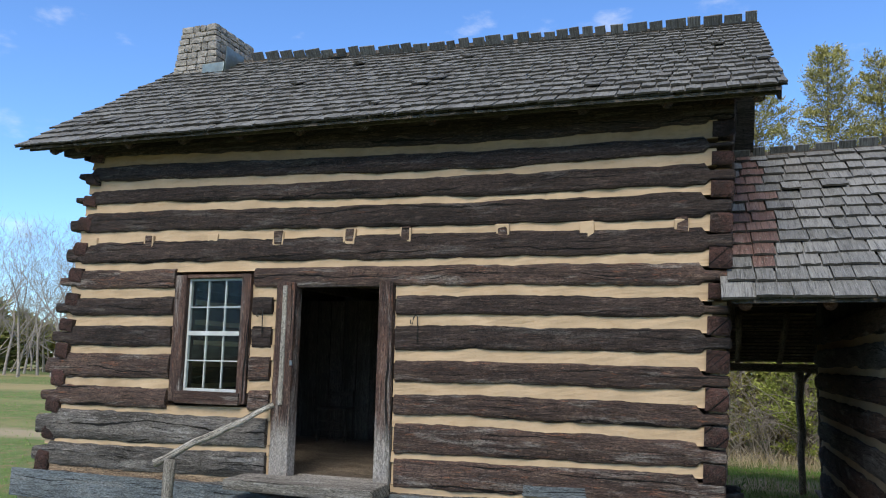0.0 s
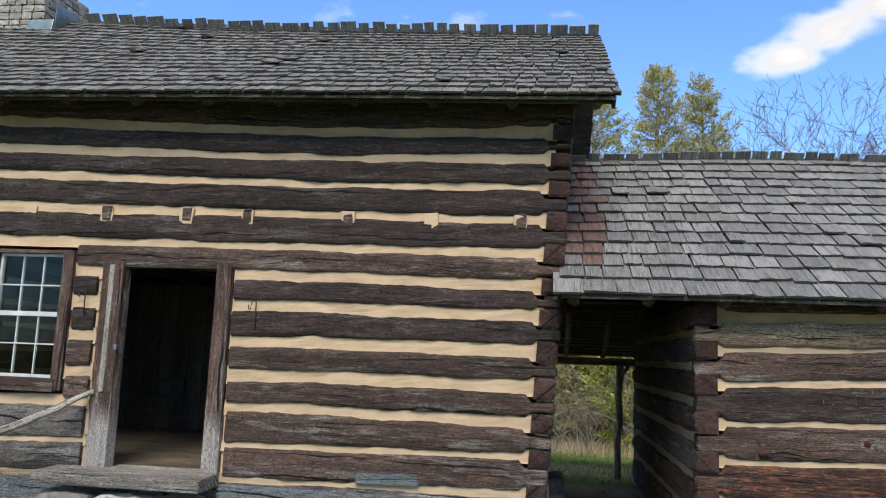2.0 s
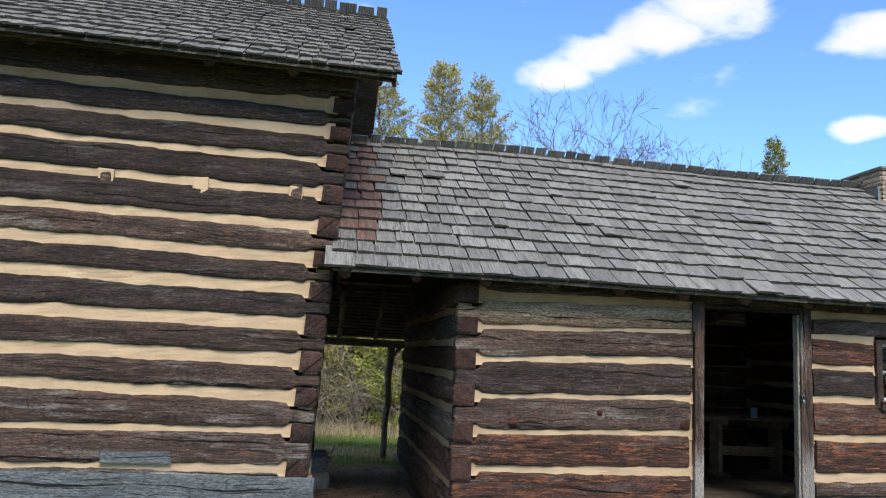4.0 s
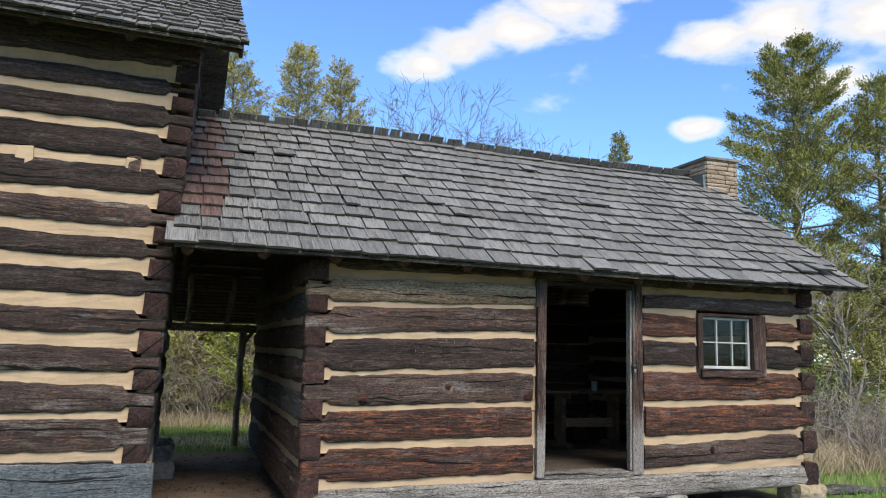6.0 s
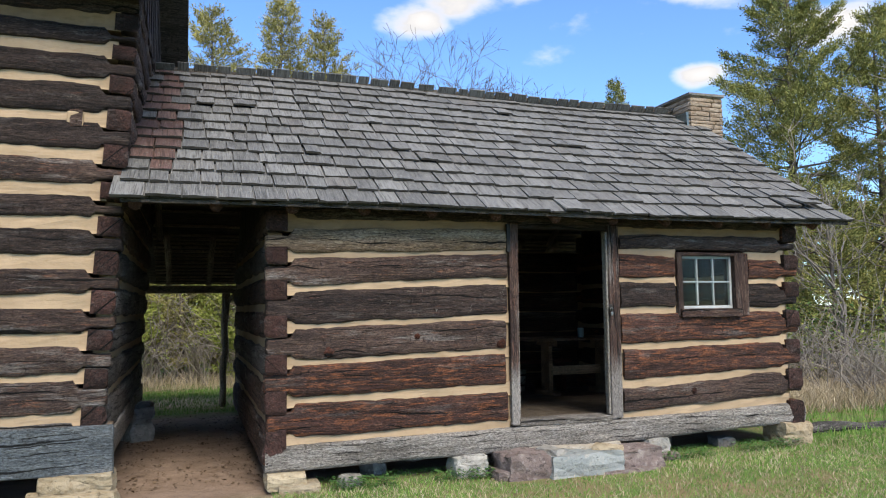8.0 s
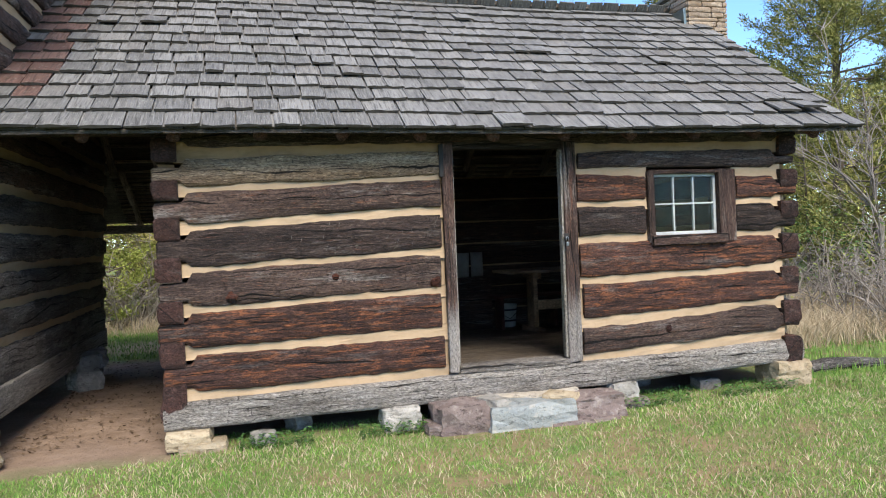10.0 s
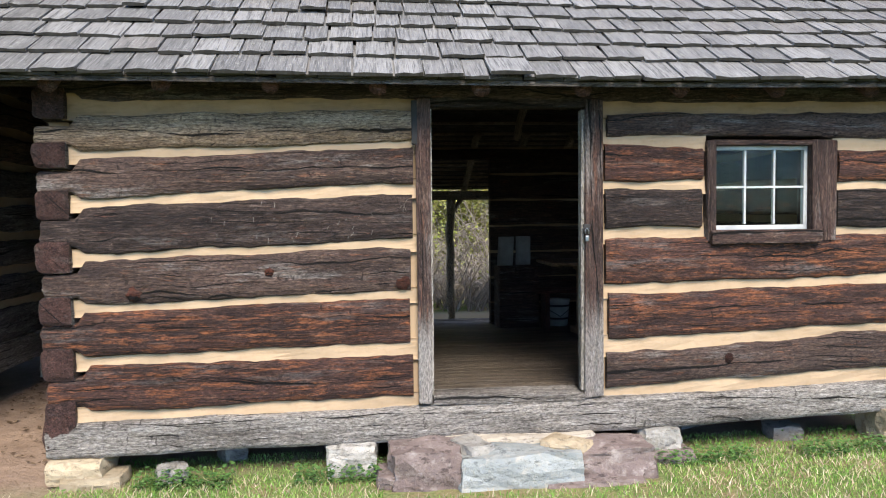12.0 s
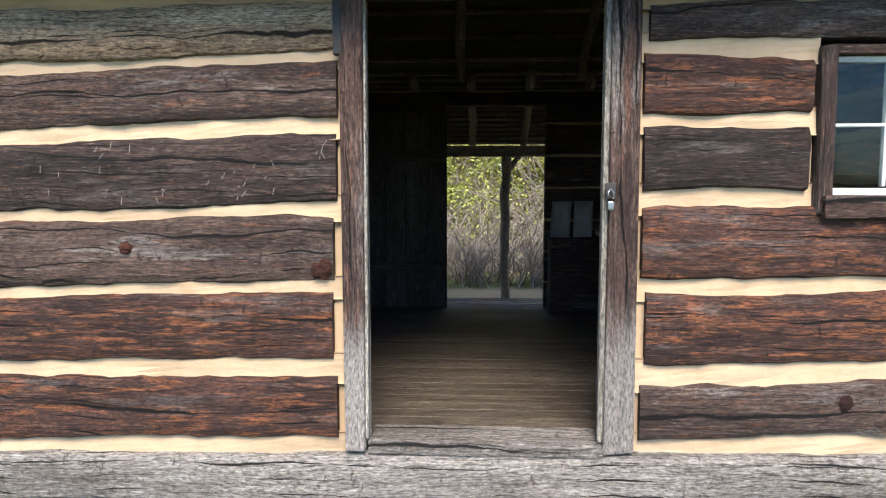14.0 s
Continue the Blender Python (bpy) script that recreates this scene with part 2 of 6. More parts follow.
def shingle_material(name, dark, mid, pale, brown):
    k = Nodes(name, 0.62, spec=0.4)
    geo = k.n("ShaderNodeNewGeometry")
    isl = geo.outputs["Random Per Island"]
    k.co = geo.outputs["Position"]
    both = k.n("ShaderNodeMath")
    both.operation = "FRACT"
    add = k.n("ShaderNodeMath")
    k.t.links.new(isl, add.inputs[0])
    k.t.links.new(k.rand, add.inputs[1])
    k.t.links.new(add.outputs[0], both.inputs[0])
    piece = both.outputs[0]
    col = k.ramp(piece, (0.0, dark), (0.45, mid), (0.8, pale), (1.0, brown))
    grain = k.noise((85, 3.5, 4.5), 5, 0.65)
    stain = k.noise((5, 3, 4), 4, 0.6)
    col = k.mix(k.ramp(grain, (0.4, 0.8), (0.5, 0.0)), col, tuple(c * 0.35 for c in dark))
    col = k.mix(k.ramp(stain, (0.5, 0.0), (0.75, 0.45)), col, pale)
    lichen = k.ramp(k.noise(42, 3, 0.6), (0.61, 0.0), (0.67, 0.5))
    col = k.mix(lichen, col, (0.27, 0.29, 0.25))
    fine = k.noise((190, 6, 8), 3, 0.6)
    col = k.mix(k.ramp(fine, (0.56, 0.0), (0.66, 0.6)), col, tuple(min(0.4, c * 1.5) for c in pale))
    col = k.mix(k.ramp(fine, (0.34, 0.7), (0.42, 0.0)), col, tuple(c * 0.4 for c in dark))
    k.relief(grain, 0.004, 0.9)
    return k.done(col)


SHINGLE_OLD = shingle_material("old split shingle", (0.075, 0.074, 0.07), (0.1, 0.099, 0.094), (0.15, 0.15, 0.143), (0.088, 0.082, 0.075))
SHINGLE_BROWN = shingle_material("newer brown shingle", (0.085, 0.048, 0.04), (0.13, 0.072, 0.058), (0.17, 0.11, 0.092), (0.15, 0.07, 0.05))
SHINGLE_NEW = shingle_material("sawn shingle", (0.1, 0.1, 0.097), (0.132, 0.132, 0.129), (0.19, 0.19, 0.185), (0.115, 0.108, 0.1))


def chinking(name, dark, pale, stain, share):
    k = Nodes(name, 0.92, spec=0.15)
    a, b = k.noise(2.2, 5, 0.6, True), k.noise(28, 4, 0.6, True)
    col = k.mix(k.ramp(a, (0.35, 0.0), (0.7, 1.0)), dark, pale)
    col = k.mix(k.ramp(k.noise((3, 3, 12), 5, 0.7, True), (0.6 - share, 0.0), (0.78 - share, 0.55)), col, stain)
    col = k.mix(k.ramp(b, (0.3, 0.3), (0.5, 0.0)), col, tuple(v * 0.8 for v in dark))
    k.relief(k.noise((5, 5, 14), 4, 0.6, True), 0.012, 0.7)
    k.relief(b, 0.003, 0.6)
    return k.done(col)


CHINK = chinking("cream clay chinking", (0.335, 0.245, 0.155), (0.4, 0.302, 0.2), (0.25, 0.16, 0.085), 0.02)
# The same clay, darker: the shade under the eaves is put into its colour.
CHINK_EAVE_SHADE = chinking("clay chinking with eave shade", (0.23, 0.15, 0.085), (0.3, 0.2, 0.115), (0.12, 0.088, 0.05), 0.08)


def stone(name, a, b, c):
    k = Nodes(name, 0.88, spec=0.25)
    col = k.mix(k.ramp(k.noise(4.5, 6, 0.65), (0.35, 0.0), (0.65, 1.0)), a, b)
    col = k.mix(k.ramp(k.noise(16, 5, 0.7), (0.52, 0.0), (0.7, 0.7)), col, c)
    col = k.mix(1.0, col, k.ramp(k.rand, (0.0, 0.8), (1.0, 1.2)), "MULTIPLY")
    col = k.mix(k.ramp(k.noise((14, 14, 30), 8, 0.75), (0.38, 0.75), (0.46, 0.0)), col, tuple(v * 0.35 for v in a))
    k.relief(k.noise(9, 8, 0.7), 0.035, 0.9)
    k.relief(k.noise(45, 6, 0.7), 0.006, 0.9)
    return k.done(col)


STONE_CREAM = stone("cream limestone", (0.3, 0.24, 0.155), (0.42, 0.355, 0.25), (0.22, 0.16, 0.095))
STONE_PALE = stone("pale limestone", (0.25, 0.24, 0.215), (0.38, 0.37, 0.34), (0.17, 0.155, 0.135))
STONE_BLUE = stone("blue grey flagstone", (0.25, 0.28, 0.28), (0.36, 0.385, 0.375), (0.45, 0.42, 0.36))
STONE_PURPLE = stone("purple brown fieldstone", (0.12, 0.092, 0.085), (0.2, 0.16, 0.148), (0.3, 0.27, 0.245))
STONE_GREY = stone("grey chimney stone", (0.17, 0.16, 0.145), (0.27, 0.255, 0.235), (0.37, 0.34, 0.3))
STONE_SLAB = stone("brown banded slab", (0.2, 0.145, 0.1), (0.31, 0.25, 0.19), (0.42, 0.37, 0.3))
MORTAR = stone("lime mortar", (0.36, 0.32, 0.26), (0.44, 0.4, 0.33), (0.3, 0.26, 0.2))


def plain(name, colour, rough=0.6, metal=0.0, spread=0.25):
    k = Nodes(name, rough, metal)
    col = k.mix(k.ramp(k.noise(7, 5, 0.65), (0.3, 0.0), (0.7, 1.0)), tuple(c * (1 - spread) for c in colour), tuple(min(1, c * (1 + spread)) for c in colour))
    k.relief(k.noise(50, 3), 0.001, 0.5)
    return k.done(col)


# Weathered end grain, taken near black to paint in the shadow line of each course.
SHINGLE_BUTT = plain("weathered shingle butt with course shadow", (0.035, 0.033, 0.028), 0.95, 0, 0.5)
KNOT = wood("red heart knot", (0.03, 0.011, 0.008), (0.075, 0.024, 0.014), (0.12, 0.045, 0.026), 0.1, 4.0, 0.9)
NICK = plain("pale nick in wood", (0.2, 0.19, 0.175), 0.95, 0, 0.3)
WHITE_PAINT = plain("white sash paint", (0.36, 0.38, 0.375), 0.55, 0, 0.25)
TIN = plain("tarnished flashing", (0.2, 0.235, 0.225), 0.42, 0.85)
IRON = plain("black iron", (0.03, 0.029, 0.028), 0.7, 0.3)
STEEL = plain("steel padlock", (0.2, 0.21, 0.215), 0.3, 0.9)
CLOTH = plain("unbleached linen", (0.27, 0.26, 0.245), 0.95)
ENAMEL = plain("pale blue enamel", (0.32, 0.45, 0.48), 0.3, 0, 0.08)
BUCKET = plain("grey pail staves", (0.4, 0.39, 0.36), 0.6)
BARK = plain("grey brown bark", (0.12, 0.1, 0.085), 0.95, 0, 0.4)
TWIG = plain("pale bare twig", (0.25, 0.225, 0.2), 0.9, 0, 0.35)
STRAW = plain("dry straw stalk", (0.42, 0.34, 0.21), 0.9, 0, 0.3)


def glass():
    k = Nodes("old window glass", 0.04, spec=0.5)
    k.b.inputs["Transmission Weight"].default_value, k.b.inputs["IOR"].default_value = 1.0, 1.2
    k.relief(k.noise(6, 2), 0.002, 0.25)
    return k.done((0.8, 0.9, 0.88))


GLASS = glass()


def leaf(name, a, b, c):
    k = Nodes(name, 0.75, spec=0.2)
    geo = k.n("ShaderNodeNewGeometry")
    col = k.ramp(geo.outputs["Random Per Island"], (0.0, a), (0.55, b), (1.0, c))
    mott = k.noise(0.9, 3, 0.6, True)
    col = k.mix(k.ramp(mott, (0.35, 0.45), (0.65, 0.0)), col, tuple(v * 0.5 for v in a))
    k.b.inputs["Subsurface Weight"].default_value = 0.0
    return k.done(col)


CEDAR_LEAF = leaf("cedar foliage", (0.13, 0.155, 0.05), (0.26, 0.275, 0.08), (0.44, 0.4, 0.14))
CEDAR_GOLD = leaf("bronze cedar foliage", (0.2, 0.195, 0.07), (0.34, 0.315, 0.1), (0.46, 0.41, 0.16))
SPRING_LEAF = leaf("spring leaf", (0.17, 0.22, 0.05), (0.31, 0.37, 0.085), (0.46, 0.48, 0.14))
GRASS = leaf("grass blade", (0.085, 0.2, 0.035), (0.17, 0.34, 0.06), (0.32, 0.38, 0.13))
WEED = leaf("clover leaf", (0.04, 0.1, 0.025), (0.075, 0.165, 0.04), (0.11, 0.2, 0.06))
DRY_GRASS = leaf("dead grass blade", (0.32, 0.26, 0.17), (0.47, 0.385, 0.26), (0.58, 0.5, 0.36))
DEAD_LEAF = leaf("dead leaf", (0.06, 0.04, 0.026), (0.12, 0.08, 0.05), (0.2, 0.14, 0.09))


def ground_material():
    k = Nodes("meadow and bare earth", 0.95, spec=0.1)
    sep = k.n("ShaderNodeSeparateXYZ")
    warp = k.n("ShaderNodeVectorMath")
    warp.operation = "MULTIPLY_ADD"
    nz = k.n("ShaderNodeTexNoise")
    nz.inputs["Scale"].default_value, nz.inputs["Detail"].default_value = 1.6, 6
    k.t.links.new(k.plain, nz.inputs["Vector"])
    k.t.links.new(nz.outputs["Color"], warp.inputs[0])
    warp.inputs[1].default_value = (0.7, 0.7, 0.0)
    k.t.links.new(k.plain, warp.inputs[2])
    k.t.links.new(warp.outputs[0], sep.inputs[0])

    def band(value, lo, hi, soft):
        a, b, m = k.n("ShaderNodeMapRange"), k.n("ShaderNodeMapRange"), k.n("ShaderNodeMath")
        a.inputs["From Min"].default_value, a.inputs["From Max"].default_value = lo - soft, lo + soft
        b.inputs["From Min"].default_value, b.inputs["From Max"].default_value = hi + soft, hi - soft
        m.operation = "MULTIPLY"
        for s in (a, b):
            k.t.links.new(value, s.inputs["Value"])
        k.t.links.new(a.outputs[0], m.inputs[0])
        k.t.links.new(b.outputs[0], m.inputs[1])
        return m.outputs[0]

    def both(a, b, op="MULTIPLY"):
        m = k.n("ShaderNodeMath")
        m.operation = op
        k.t.links.new(a, m.inputs[0])
        k.t.links.new(b, m.inputs[1])
        return m.outputs[0]

    green = k.mix(k.ramp(k.noise(0.8, 5, 0.6, True), (0.35, 0.0), (0.65, 1.0)), (0.11, 0.165, 0.05), (0.175, 0.235, 0.085))
    green = k.mix(k.ramp(k.noise(2.5, 7, 0.72, True), (0.48, 0.0), (0.6, 0.9)), green, (0.25, 0.19, 0.11))
    green = k.mix(k.ramp(k.noise(60, 3, 0.6, True), (0.35, 0.6), (0.6, 0.0)), green, (0.03, 0.06, 0.014))
    far = k.mix(k.ramp(k.noise((0.02, 0.09, 1), 3, 0.5, True), (0.45, 0.0), (0.55, 0.75)), green, (0.3, 0.24, 0.13))
    earth = k.mix(k.ramp(k.noise(3.5, 6, 0.65, True), (0.3, 0.0), (0.7, 1.0)), (0.19, 0.135, 0.1), (0.31, 0.23, 0.175))
    earth = k.mix(k.ramp(k.noise(45, 4, 0.7, True), (0.58, 0.0), (0.68, 0.8)), earth, (0.07, 0.05, 0.04))
    walk_dirt = both(band(sep.outputs["X"], 0.1, 1.95, 0.15), band(sep.outputs["Y"], 6.6, 11.9, 0.25))
    under_house = both(band(sep.outputs["X"], -6.6, 7.0, 0.15), band(sep.outputs["Y"], 7.0, 11.6, 0.2))
    bare = both(walk_dirt, under_house, "MAXIMUM")
    tan = both(band(sep.outputs["Y"], 12.8, 14.0, 0.3), band(sep.outputs["X"], -20, 20, 2.0))
    trodden = both(both(band(sep.outputs["X"], 2.8, 5.9, 0.7), band(sep.outputs["Y"], 4.6, 6.4, 0.5)), k.ramp(k.noise(2.2, 7, 0.75, True), (0.4, 0.0), (0.55, 0.85)))
    near_far = band(sep.outputs["X"], -14, 30, 3.0)
    col = k.mix(near_far, far, green)
    col = k.mix(trodden, col, (0.25, 0.185, 0.11))
    col = k.mix(tan, col, (0.3, 0.255, 0.17))
    col = k.mix(bare, col, earth)
    k.relief(k.noise(8, 6, 0.65, True), 0.05, 0.6)
    k.relief(k.noise(70, 4, 0.65, True), 0.012, 0.8)
    return k.done(col)


GROUND = ground_material()
SOIL = stone("loose soil", (0.12, 0.08, 0.055), (0.2, 0.14, 0.1), (0.08, 0.055, 0.04))

# ---- building helpers ----
WORLD = {}
rng = random.Random(7)


def link(name, mesh, parent=None, m=None, label=""):
    """An object on a mesh (or an Empty) that stands at m in the world, under its parent."""
    ob = new(name, mesh)
    m = m or Matrix()
    ob.matrix_basis = m
    WORLD[ob] = m
    if parent:
        ob.parent = parent
        ob.matrix_parent_inverse = WORLD[parent].inverted()
    if label:
        ob["label"] = label
    return ob


def thing(name, at, label, category, group="", kind=""):
    return tagged(link(name, None, None, Matrix.Translation(at)), label, category, group, kind)


def mesh(name, verts, faces, material, smooth=False):
    me = bpy.data.meshes.new(name)
    me.from_pydata([tuple(v) for v in verts], [], [tuple(f) for f in faces])
    me.materials.append(material)
    if smooth:
        me.shade_smooth()
    me.update()
    return me


def part(name, data, parent, label="", m=None):
    return link(name, data, parent, m, label)


def box_data(x0, x1, y0, y1, z0, z1, wear=0.0, seed=0):
    r = random.Random(seed)
    j = lambda: r.uniform(-wear, wear)
    v = [(x + j(), y + j(), z + j()) for x in (x0, x1) for y in (y0, y1) for z in (z0, z1)]
    f = [(0, 1, 3, 2), (4, 6, 7, 5), (0, 4, 5, 1), (2, 3, 7, 6), (0, 2, 6, 4), (1, 5, 7, 3)]
    return v, f


def board(name, x0, x1, y0, y1, z0, z1, material, bevel=0.006, wear=0.003, seed=0):
    """A sawn board or block with eased, slightly uneven edges."""
    bm = bmesh.new()
    v, f = box_data(x0, x1, y0, y1, z0, z1, wear, seed)
    vs = [bm.verts.new(p) for p in v]
    for q in f:
        bm.faces.new([vs[i] for i in q])
    bmesh.ops.recalc_face_normals(bm, faces=bm.faces)
    if bevel:
        bmesh.ops.bevel(bm, geom=list(bm.edges), offset=bevel, segments=2, affect="EDGES", profile=0.6)
    me = bpy.data.meshes.new(name)
    bm.to_mesh(me)
    bm.free()
    me.materials.append(material)
    return me


STAND = Matrix(((0, 0, -1, 0), (0, 1, 0, 0), (1, 0, 0, 0), (0, 0, 0, 1)))


def upright(name, parent, x0, x1, y0, y1, z0, z1, material, bevel=0.006, wear=0.003, seed=0, label=""):
    """A board set on end, so that its grain runs up it."""
    me = board(name, 0, z1 - z0, y0, y1, -(x1 - x0), 0, material, bevel, wear, seed)
    return part(name, me, parent, label, Matrix.Translation((x0, 0, z0)) @ STAND)


def plank_along(name, a, b, width, thick, material, seed=0):
    """A board from a to b, its grain along its own x. Returns mesh and pose."""
    a, b = Vector(a), Vector(b)
    d = b - a
    me = board(name, 0, d.length, -thick / 2, thick / 2, -width / 2, width / 2, material, min(thick, width) * 0.15, 0.003, seed)
    m = Matrix.Translation(a) @ d.to_track_quat("X", "Z").to_matrix().to_4x4()
    return me, m


def tube(path, radii, sides=8, closed=True, rough=0.0, seed=0):
    """Vertices and faces of a tapering round pole along a path."""
    path = [Vector(p) for p in path]
    v, f = [], []
    for i, p in enumerate(path):
        d = (path[min(i + 1, len(path) - 1)] - path[max(i - 1, 0)]).normalized()
        side = d.orthogonal().normalized() if abs(d.z) > 0.9 else d.cross(Vector((0, 0, 1))).normalized()
        up = side.cross(d)
        for k in range(sides):
            a = 2 * math.pi * k / sides
            r = radii[i] * (1 + rough * noise.noise(Vector((k * 1.7, i * 0.6, seed))))
            v.append(p + (side * math.cos(a) + up * math.sin(a)) * r)
    for i in range(len(path) - 1):
        for k in range(sides):
            q = (k + 1) % sides
            f.append((i * sides + k, i * sides + q, (i + 1) * sides + q, (i + 1) * sides + k))
    if closed:
        f.append(tuple(range(sides - 1, -1, -1)))
        n = (len(path) - 1) * sides
        f.append(tuple(range(n, n + sides)))
    return v, f


def pole(name, a, b, r0, r1, material, bend=0.02, seed=0, sides=9, parts=10):
    a, b = Vector(a), Vector(b)
    d = b - a
    pts = [(d.length * i / parts, bend * noise.noise(Vector((i * 0.4, seed, 3))), bend * noise.noise(Vector((i * 0.4, seed, 9)))) for i in range(parts + 1)]
    v, f = tube(pts, [r0 + (r1 - r0) * i / parts for i in range(parts + 1)], sides, True, 0.25, seed)
    return mesh(name, v, f, material, True), Matrix.Translation(a) @ d.to_track_quat("X", "Z").to_matrix().to_4x4()


def lerp_table(xs, zs):
    def at(x):
        return float(np.interp(x, xs, zs))
    return at


def hewn_log(name, x0, x1, low, high, proud, depth, material, seed, ends=(0.0, 0.0), wobble=0.017, step=0.045, end_wood=None, sawn=(True, True)):
    """A hewn log along x from x0 to x1, its lower and upper edges given by functions, its face bulging out by proud.
    ends: by how much it is notched thinner at either end."""
    n = max(4, int((x1 - x0) / step))
    prof = ((0.0, -0.35), (0.04, 0.45), (0.14, 0.85), (0.32, 1.0), (0.5, 1.0), (0.68, 1.0), (0.86, 0.85), (0.96, 0.45), (1.0, -0.35))
    v, f = [], []
    cols = len(prof) + 2
    for i in range(n + 1):
        x = x0 + (x1 - x0) * i / n
        lo = low(x) + wobble * noise.noise(Vector((x * 2.1, seed * 3.7, 0))) + wobble * 0.5 * noise.noise(Vector((x * 8, seed * 3.7, 5)))
        hi = high(x) + wobble * noise.noise(Vector((x * 2.1, seed * 3.7, 20))) + wobble * 0.5 * noise.noise(Vector((x * 8, seed * 3.7, 25)))
        lo += wobble * 0.35 * noise.noise(Vector((x * 23, seed * 3.7, 8)))
        hi += wobble * 0.35 * noise.noise(Vector((x * 23, seed * 3.7, 28)))
        for near, cut in ((x - x0, ends[0]), (x1 - x, ends[1])):
            if cut and near < 0.19:
                lo, hi = lo + cut * 0.35, hi - cut * 0.65
        for k, (s, out) in enumerate(prof):
            z = lo + (hi - lo) * s
            bump = 0.014 * noise.noise(Vector((x * 4.5, z * 7, seed * 5.1))) + 0.009 * noise.noise(Vector((x * 13, z * 16, seed * 2.3)))
            v.append((x, -proud * out - bump, z))
        v.append((x, depth, hi))
        v.append((x, depth, lo))
    for i in range(n):
        for k in range(cols):
            q = (k + 1) % cols
            f.append((i * cols + k, (i + 1) * cols + k, (i + 1) * cols + q, i * cols + q))
    caps = len(f)
    for base, out, flat in ((0, -1, sawn[0]), (n * cols, 1, sawn[1])):
        if flat:
            f.append(tuple(range(cols)) if out < 0 else tuple(range(n * cols + cols - 1, n * cols - 1, -1)))
            continue
        ring = [Vector(v[base + k]) for k in range(cols)]
        mid = sum(ring, Vector()) / cols
        inner = len(v)
        for k, p in enumerate(ring):
            q = mid.lerp(p, 0.72)
            v.append((q.x + out * (0.012 + 0.012 * noise.noise(Vector((k * 0.9, seed * 2.9, out)))), q.y, q.z))
        v.append((mid.x + out * 0.018, mid.y, mid.z))
        for k in range(cols):
            q = (k + 1) % cols
            for face in ((base + k, base + q, inner + q, inner + k), (inner + k, inner + q, inner + cols)):
                f.append(face if out < 0 else face[::-1])
    me = mesh(name, v, f, material)
    if end_wood:
        me.materials.append(end_wood)
        for p in me.polygons:
            if p.index >= caps and len(p.vertices) < 5:
                p.material_index = 1
    return me


def rough_block(name, x0, x1, y0, y1, z0, z1, material, seed, bulge=0.12, cuts=5):
    """A rough stone: a box cut finer, its corners rounded off and its faces broken."""
    bm = bmesh.new()
    bmesh.ops.create_cube(bm, size=2.0)
    bmesh.ops.subdivide_edges(bm, edges=list(bm.edges), cuts=cuts, use_grid_fill=True)
    c, h = Vector(((x0 + x1) / 2, (y0 + y1) / 2, (z0 + z1) / 2)), Vector(((x1 - x0) / 2, (y1 - y0) / 2, (z1 - z0) / 2))
    m = min(h)
    for p in bm.verts:
        q = p.co.copy()
        big = max(abs(a) for a in q)
        ball = q.normalized() * big * 1.25
        q = q.lerp(ball, 0.22)
        d = noise.noise_vector(Vector((q.x * 1.1 + seed * 7.3, q.y * 1.1, q.z * 1.1))) * bulge * 1.5
        d += noise.noise_vector(Vector((q.x * 3.1 + seed * 3.3, q.y * 3.1, q.z * 3.1))) * bulge * 0.6
        p.co = Vector((c.x + h.x * q.x, c.y + h.y * q.y, c.z + h.z * q.z)) + Vector((d.x, d.y, d.z)) * m * 1.6
    me = bpy.data.meshes.new(name)
    bm.to_mesh(me)
    bm.free()
    me.materials.append(material)
    return me


def hewn_data(*a, **k):
    me = hewn_log("scratch", *a, **k)
    v, f = [tuple(p.co) for p in me.vertices], [tuple(q.vertices) for q in me.polygons]
    bpy.data.meshes.remove(me)
    return v, f


def joined(chunks):
    v, f = [], []
    for a, b in chunks:
        n = len(v)
        v += list(a)
        f += [tuple(i + n for i in q) for q in b]
    return v, f


def clear_spans(x0, x1, z0, z1, openings):
    """What is left of x0..x1 once the openings that the course z0..z1 meets are cut out."""
    spans = [(x0, x1)]
    for a, b, lo, hi in openings:
        if min(hi, z1) - max(lo, z0) < 0.45 * (z1 - z0):
            continue
        spans = [s for p, q in spans for s in ((p, min(q, a)), (max(p, b), q)) if s[1] - s[0] > 0.08]
    return spans


